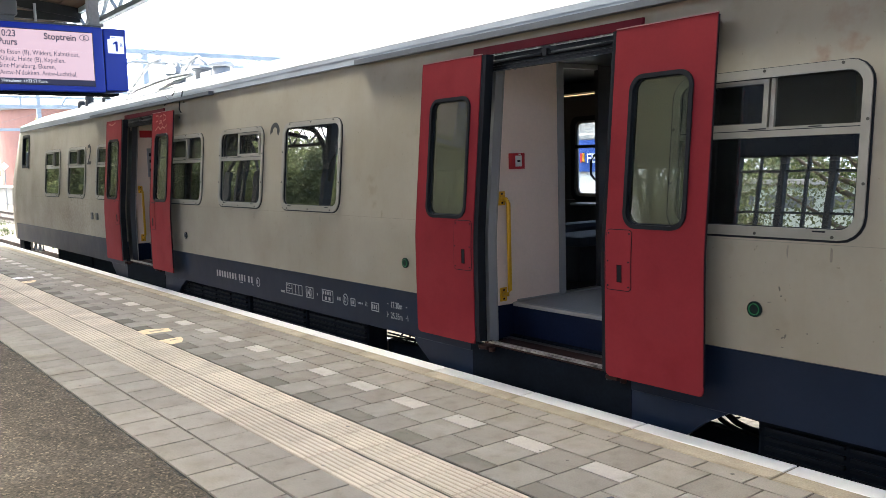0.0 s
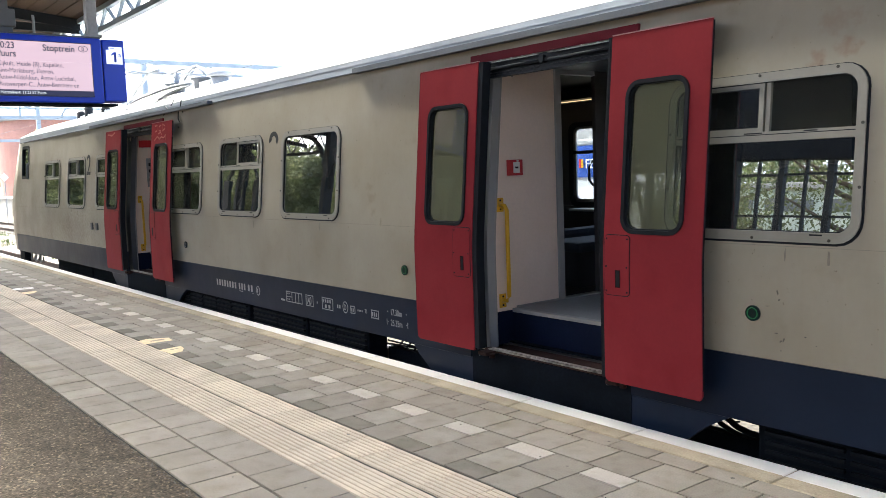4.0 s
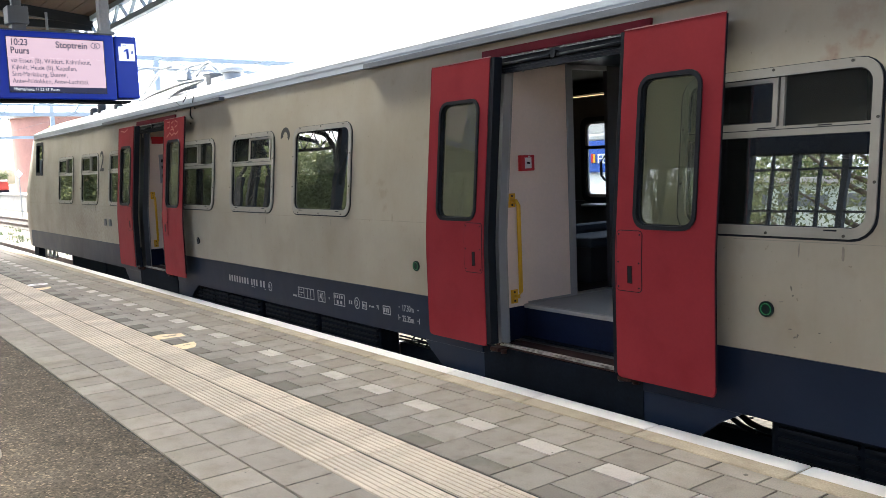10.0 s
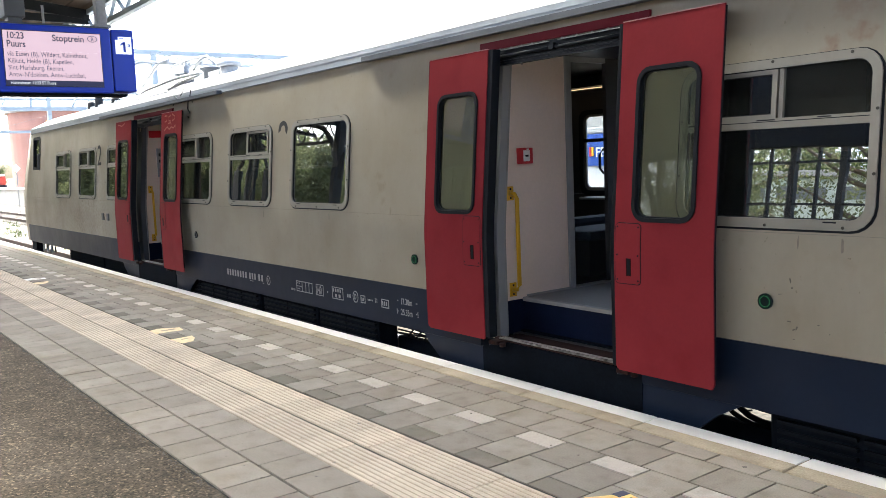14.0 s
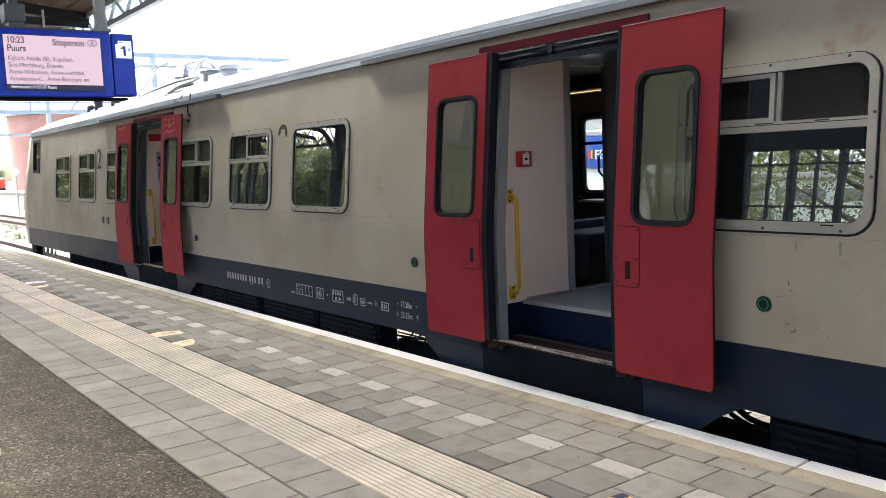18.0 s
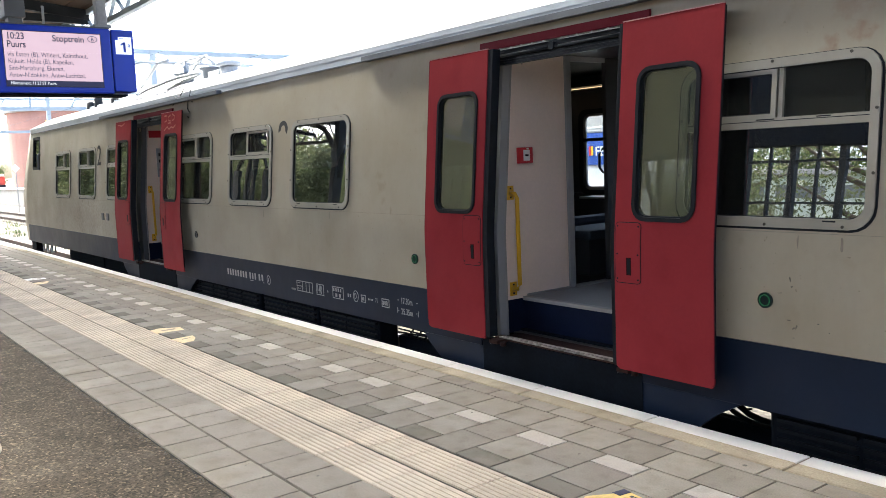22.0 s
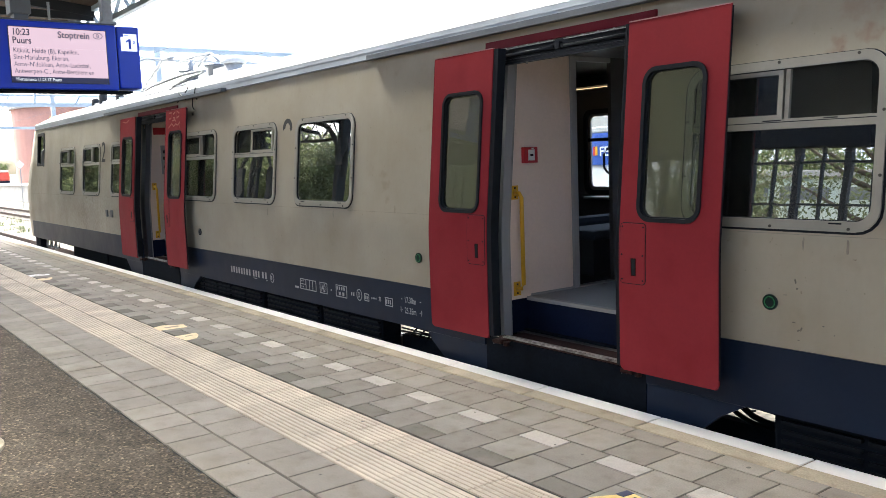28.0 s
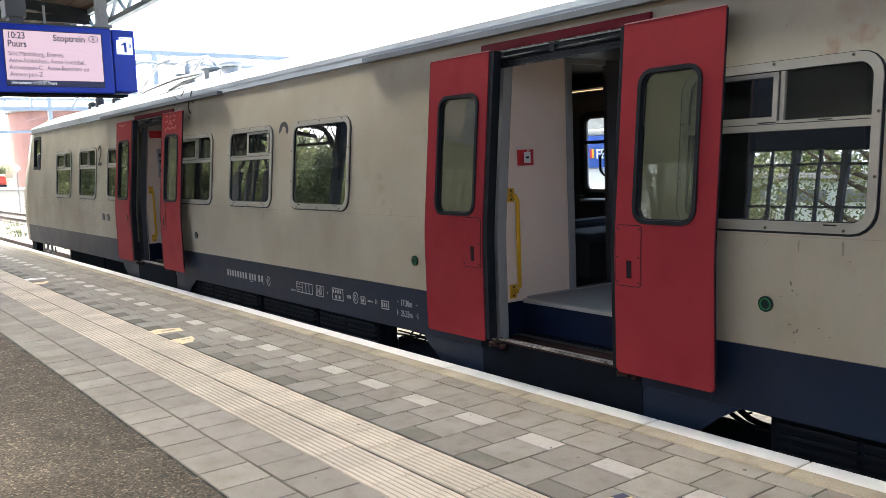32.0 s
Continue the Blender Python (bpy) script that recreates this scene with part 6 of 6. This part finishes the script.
for x in (-11.86, -5.75, 0.33):
    far = x < -10
    mk = thing("floor_marking", x + 0.4, 0.1, 0, "worn cream and white stencilled sign on the pavers" if far else "worn yellow stencilled sign on the pavers", "floor marking", "floor markings")
    mark([(x, -0.03), (x + 0.22, -0.03), (x + 0.22, 0.13), (x + 0.24, 0.25), (x + 0.06, 0.27), (x - 0.05, 0.08)], mk, M["whitepaint"] if far else M["yellowworn"] if x < 0 else None)
    mark([(x + 0.63, -0.03), (x + 0.9, -0.01), (x + 0.87, 0.11), (x + 0.73, 0.18), (x + 0.6, 0.2)], mk, M["yellowworn"] if x < 0 else None)
    mark([(x + 0.09, 0.06), (x + 0.14, 0.06), (x + 0.14, 0.2), (x + 0.09, 0.2)], mk, M["kerb"], 0.0045)
    mark([(x + 0.7, 0.05), (x + 0.73, 0.05), (x + 0.71, 0.14), (x + 0.69, 0.14)], mk, M["kerb"], 0.0045)
    if x > 0:
        mark([(x + 0.01, 0.2), (x + 0.06, 0.2), (x + 0.07, 0.27), (x + 0.02, 0.275)], mk, M["navyedge"], 0.0045)
        for k in range(5):
            mark([(x + 0.1 + 0.022 * k, 0.222), (x + 0.115 + 0.022 * k, 0.222), (x + 0.115 + 0.022 * k, 0.24), (x + 0.1 + 0.022 * k, 0.24)], mk, M["navyedge"], 0.0045)

# ---- what lies beyond ----
opp = thing("loading_platform", -60, 14, -0.95, "pale concrete loading platform across the tracks", "platform", kind="structure")
part("wall", box(-140, 30, 12.5, 18.0, -0.95, 0.45, 0.05), M["concrete"], opp)
part("coping", box(-140, 30, 12.42, 12.9, 0.451, 0.55, 0.02), M["concrete"], opp)
tower = thing("brick_building", -103, 21.5, -0.9, "rounded red brick railway building with a flat roof", "building")
bm = bmesh.new()
bmesh.ops.create_cone(bm, cap_ends=True, segments=40, radius1=5.6, radius2=5.6, depth=9.6)
bmesh.ops.translate(bm, verts=bm.verts, vec=(-103, 22.4, 3.9))
part("wall", bm, M["mortar"], tower)
bm = bmesh.new()
bmesh.ops.create_cone(bm, cap_ends=True, segments=40, radius1=5.9, radius2=5.9, depth=0.4)
bmesh.ops.translate(bm, verts=bm.verts, vec=(-103, 22.4, 8.9))
part("parapet", bm, M["concrete"], tower)
part("window", box(-97.6, -97.3, 19.5, 20.0, 6.4, 7.6), M["yellowpaint"], tower)
part("wing", box(-112, -100, 22, 60, -0.9, 8.0), M["mortar"], tower)
ds = thing("signal_board", -60, 9.05, -0.9, "white diamond shaped signal board on a pale post", "signal")
part("post", box(-60.03, -59.97, 9.02, 9.08, -0.95, 1.92), M["letter"], ds)
bm = bmesh.new()
vs = [bm.verts.new((x, 9.05 + y, 2.2 + z)) for x in (-60.02, -59.98) for y, z in ((0, 0.3), (0.27, 0), (0, -0.3), (-0.27, 0))]
for q in ((0, 1, 2, 3), (7, 6, 5, 4), (0, 4, 5, 1), (1, 5, 6, 2), (2, 6, 7, 3), (3, 7, 4, 0)):
    bm.faces.new([vs[i] for i in q])
bmesh.ops.recalc_face_normals(bm, faces=bm.faces)
part("board", bm, M["white"], ds)
far_train = thing("distant_train", -120, 15.7, -0.9, "distant train with red and dark blue sides", "train")
part("body", box(-135, -112, 14.9, 17.6, 0.7, 1.75, 0.2), M["trainred"], far_train)
part("roof", box(-135, -112, 15.0, 17.5, 1.76, 2.0, 0.1), M["roof"], far_train)
part("skirt", box(-135, -112, 14.88, 17.6, -0.2, 0.69), M["blue"], far_train)

# overhead line gantries
for gx in (-45.0, -70.0):
    g = thing("catenary_gantry", gx, 10, -0.9, "pale blue steel overhead line gantry across the tracks", "gantry", "gantries")
    for yy in (4.8, 13.7, 24.0):
        if yy != 4.8:
            part("mast", box(gx - 0.15, gx + 0.15, yy - 0.15, yy + 0.15, -0.95, 8.3), M["palesteel"], g)
    part("portal_beam", box(gx - 0.12, gx + 0.12, -14.0, 26, 8.1, 8.35), M["palesteel"], g)
    part("portal_beam", box(gx - 0.12, gx + 0.12, -14.0, 26, 7.55, 7.7), M["palesteel"], g)
    for k in range(26):
        y = -14 + 1.5 * k
        part("lattice_bar", beam((gx, y, 8.1 if k % 2 else 7.7), (gx, y + 1.5, 7.7 if k % 2 else 8.1), 0.06, 0.06), M["palesteel"], g)
    part("mast", box(gx - 0.15, gx + 0.15, -14.2, -13.9, -0.95, 8.3), M["palesteel"], g)
    part("lower_beam", box(gx - 0.1, gx + 0.1, 4.5, 13.6, 5.0, 5.2), M["palesteel"], g)
    part("dropper", beam((gx, 7.2, 5.2), (gx, 7.3, 7.6), 0.1, 0.1), M["palesteel"], g)
    part("dropper", beam((gx, 9.2, 5.2), (gx, 10.6, 7.6), 0.1, 0.1), M["palesteel"], g)
for cy in (2.86, 7.9):
    cw = thing("contact_wire", -40, cy, 4.6, "thin overhead contact wire", "wire", "overhead wires")
    part("wire", rod([(-140, cy, 4.75), (30, cy, 4.75)], 0.006, 5), M["steel"], cw)
    part("wire", rod([(-140, cy, 6.0), (-70, cy, 5.4), (-45, cy, 6.0), (30, cy, 5.2)], 0.005, 5), M["steel"], cw)

# blue freight wagon on the far track
wag = thing("freight_wagon", -14, 12, -0.95, "blue freight vehicle with a white word on its side", "wagon")
part("body", box(-40, 4, 9.3, 9.45, 1.4, 2.0), M["truckblue"], wag)
part("roof", box(-40, 4, 9.3, 12.0, 2.001, 2.12, 0.03), M["letter"], wag)
part("underframe", box(-40, 4, 9.35, 12.0, -0.6, 1.399), M["white"], wag)
WX = -8.09
lettering("side_word", "FE", 0.25, Matrix.Translation((WX, 9.295, 1.57)) @ Matrix.Rotation(radians(90), 4, "X"), M["white"], wag, "white letters", 0.003)
part("logo", box(WX - 0.15, WX - 0.05, 9.29, 9.3, 1.58, 1.75), M["yellow"], wag)
part("logo", box(WX - 0.15, WX - 0.1, 9.285, 9.29, 1.58, 1.75), M["alarm"], wag)
terrace = thing("pale_building", -17, 24, -0.95, "pale rendered building with a brick end beyond the tracks", "building")
part("house_wall", box(-40, 6, 24, 24.5, -0.95, 3.6), M["concrete"], terrace)
part("brick_end", box(-19.6, -17.0, 23.9, 24.6, -0.95, 5.6), M["mortar"], terrace)


# weeds between the tracks
rw_ = random.Random(31)
co, fa = [], []
for k in range(70):
    cx, cy = rw_.uniform(-60, -19), rw_.choice((1.75, 4.6, 5.2, 6.2, 9.4)) + rw_.uniform(-0.3, 0.3)
    for _ in range(24):
        x, y, h = cx + rw_.gauss(0, 0.12), cy + rw_.gauss(0, 0.12), rw_.uniform(0.1, 0.4)
        a = rw_.uniform(0, 6.28)
        b = len(co)
        co += [(x - 0.012 * math.cos(a), y - 0.012 * math.sin(a), -0.96), (x + 0.012 * math.cos(a), y + 0.012 * math.sin(a), -0.96), (x + rw_.gauss(0, 0.1), y + rw_.gauss(0, 0.1), -0.95 + h)]
        fa.append((b, b + 1, b + 2))
me = bpy.data.meshes.new("weeds")
me.from_pydata(co, [], fa)
me.materials.append(M["leaf"])
tagged(new("weeds", me), "thin yellow-green weeds growing in the ballast", "weeds", kind="stuff")

# ---- trees ----
def tree(name, h, seed, leaf_mat, leaves, small, large):
    r = random.Random(seed)
    t = thing(name, 0, 0, 0, "broad leafy green tree in summer leaf", "tree", "trees behind the platform")
    bm = rod([(0, 0, 0), (0.1, 0.05, h * 0.25), (0.0, 0.1, h * 0.5), (0.1, 0, h * 0.8)], [0.28, 0.22, 0.15, 0.05], 8)
    tips = []
    for k in range(14):
        a, z0 = r.uniform(0, 6.28), h * r.uniform(0.15, 0.6)
        L = h * r.uniform(0.25, 0.42)
        e = (math.cos(a) * L, math.sin(a) * L, z0 + L * r.uniform(0.2, 0.8))
        rod([(0, 0, z0), (e[0] * 0.5, e[1] * 0.5, z0 + (e[2] - z0) * 0.4), e], [0.1, 0.06, 0.02], 6, bm)
        tips += [e, (e[0] * 0.6, e[1] * 0.6, z0 + (e[2] - z0) * 0.6)]
    tips += [(r.uniform(-1, 1), r.uniform(-1, 1), h * r.uniform(0.6, 1.0)) for _ in range(10)]
    tips += [(r.uniform(-2.4, 2.4), r.uniform(-2.4, 2.4), h * r.uniform(0.05, 0.35)) for _ in range(26)]
    part("trunk", bm, M["bark"], t)
    co, fa = [], []
    for p in tips:
        rad = h * r.uniform(0.1, 0.17)
        for _ in range(leaves):
            d = Vector((r.gauss(0, 1), r.gauss(0, 1), r.gauss(0, 0.8)))
            d = d.normalized() * rad * r.random() ** 0.4
            c = Vector(p) + d
            if c.z < 0.05:
                continue
            u = Vector((r.gauss(0, 1), r.gauss(0, 1), r.gauss(0, 1))).normalized()
            w = u.cross(Vector((r.gauss(0, 1), r.gauss(0, 1), r.gauss(0, 1)))).normalized()
            s_ = r.uniform(small, large)
            b = len(co)
            co += [tuple(c - u * s_), tuple(c + w * s_ * 0.5), tuple(c + u * s_), tuple(c - w * s_ * 0.5)]
            fa.append((b, b + 1, b + 2, b + 3))
    me = bpy.data.meshes.new("crown")
    me.from_pydata(co, [], fa)
    me.materials.append(leaf_mat)
    under(new("crown", me), t)
    return t


t1, t2 = tree("tree", 7.6, 3, M["leaf"], 230, 0.055, 0.12), tree("tree", 6.2, 5, M["leaf2"], 900, 0.05, 0.11)
t4 = tree("tree", 7.6, 21, M["leaf2"], 240, 0.035, 0.07)
t3 = tree("tree", 11.5, 8, M["leaf2"], 2600, 0.035, 0.08)
rt = random.Random(11)
# three trees at x -25 to -18 are added to cut the far end's sky light
spots = [(-110 + 3.9 * k + rt.uniform(-0.8, 0.8), -13.5 + rt.uniform(-1.5, 1.5)) for k in range(22)] + [(-125 + 6 * k, -21 + rt.uniform(-2, 2)) for k in range(18)] + [(-19.0, -37), (-13.5, -38), (-8.5, -36), (-3, -26), (3, -24), (-17.4, -24), (-24, -38), (-25.2, -14.2), (-21.6, -14.8), (-18, -14.3), (-12.6, -25.5), (-14.6, -19), (-8.6, -20.5), (-13.6, -15.2)]
for i, (x, y) in enumerate(spots):
    src = t4 if i > 50 else t3 if i > 46 or i == 45 else t2 if 1 < i < 22 or i == 0 else t1
    # front trees past x -43 are taller, partly to dim the far end
    big = 1.0 if i < 2 else 1.5 if x < -60 or (i < 22 and x < -43) else 0.62 if i == 45 else 1.5 if 39 < i < 47 and y < -30 else 0.85 if 39 < i < 47 else 0.5 if i == 50 else 0.9 if i == 53 else 1.15 if i > 50 else 0.95 if i > 46 else 1.0
    m = pose(x, y, -0.95, 0, 0, rt.uniform(0, 360)) @ Matrix.Diagonal((big, big, big, 1))
    if i < 2 or i in (45, 51):
        src.matrix_basis = m
    else:
        copy_thing(src, m)
for i, (x, y) in enumerate([(-128, 24), (-142, 15), (-142, 18.5), (-144, 21.5)]):
    copy_thing(t1, pose(x, y, -0.95, 0, 0, 60 * i) @ Matrix.Diagonal((0.62, 0.62, 0.62, 1)))


# ---- what moves ----
def motions():
    """The stops scroll up behind the upper field of the screen, a line at a time, and start anew."""
    steps = [(0, 0)]
    for start in (0, 12, 24):
        steps += [(start + 2.0, 0), (start + 2.34, 0.5), (start + 2.68, 1), (start + 6.0, 1), (start + 6.34, 1.5), (start + 6.68, 2)]
        if start < 24:
            steps += [(start + 9.74, 2), (start + 9.8, 0)]
    steps.append((32, 2))
    for i, ob in enumerate(via_lines):
        rows = []
        for t, s in steps:
            slot = i - s
            z = SLOT_TOP - SLOT * max(-1, min(4.35, slot if slot < 3 else 3 + 1.35 * (slot - 3)))
            rows.append((t, Matrix.Translation((SX + 0.0046, -1.172, z)) @ FACE))
        walk(ob, rows)


motions()
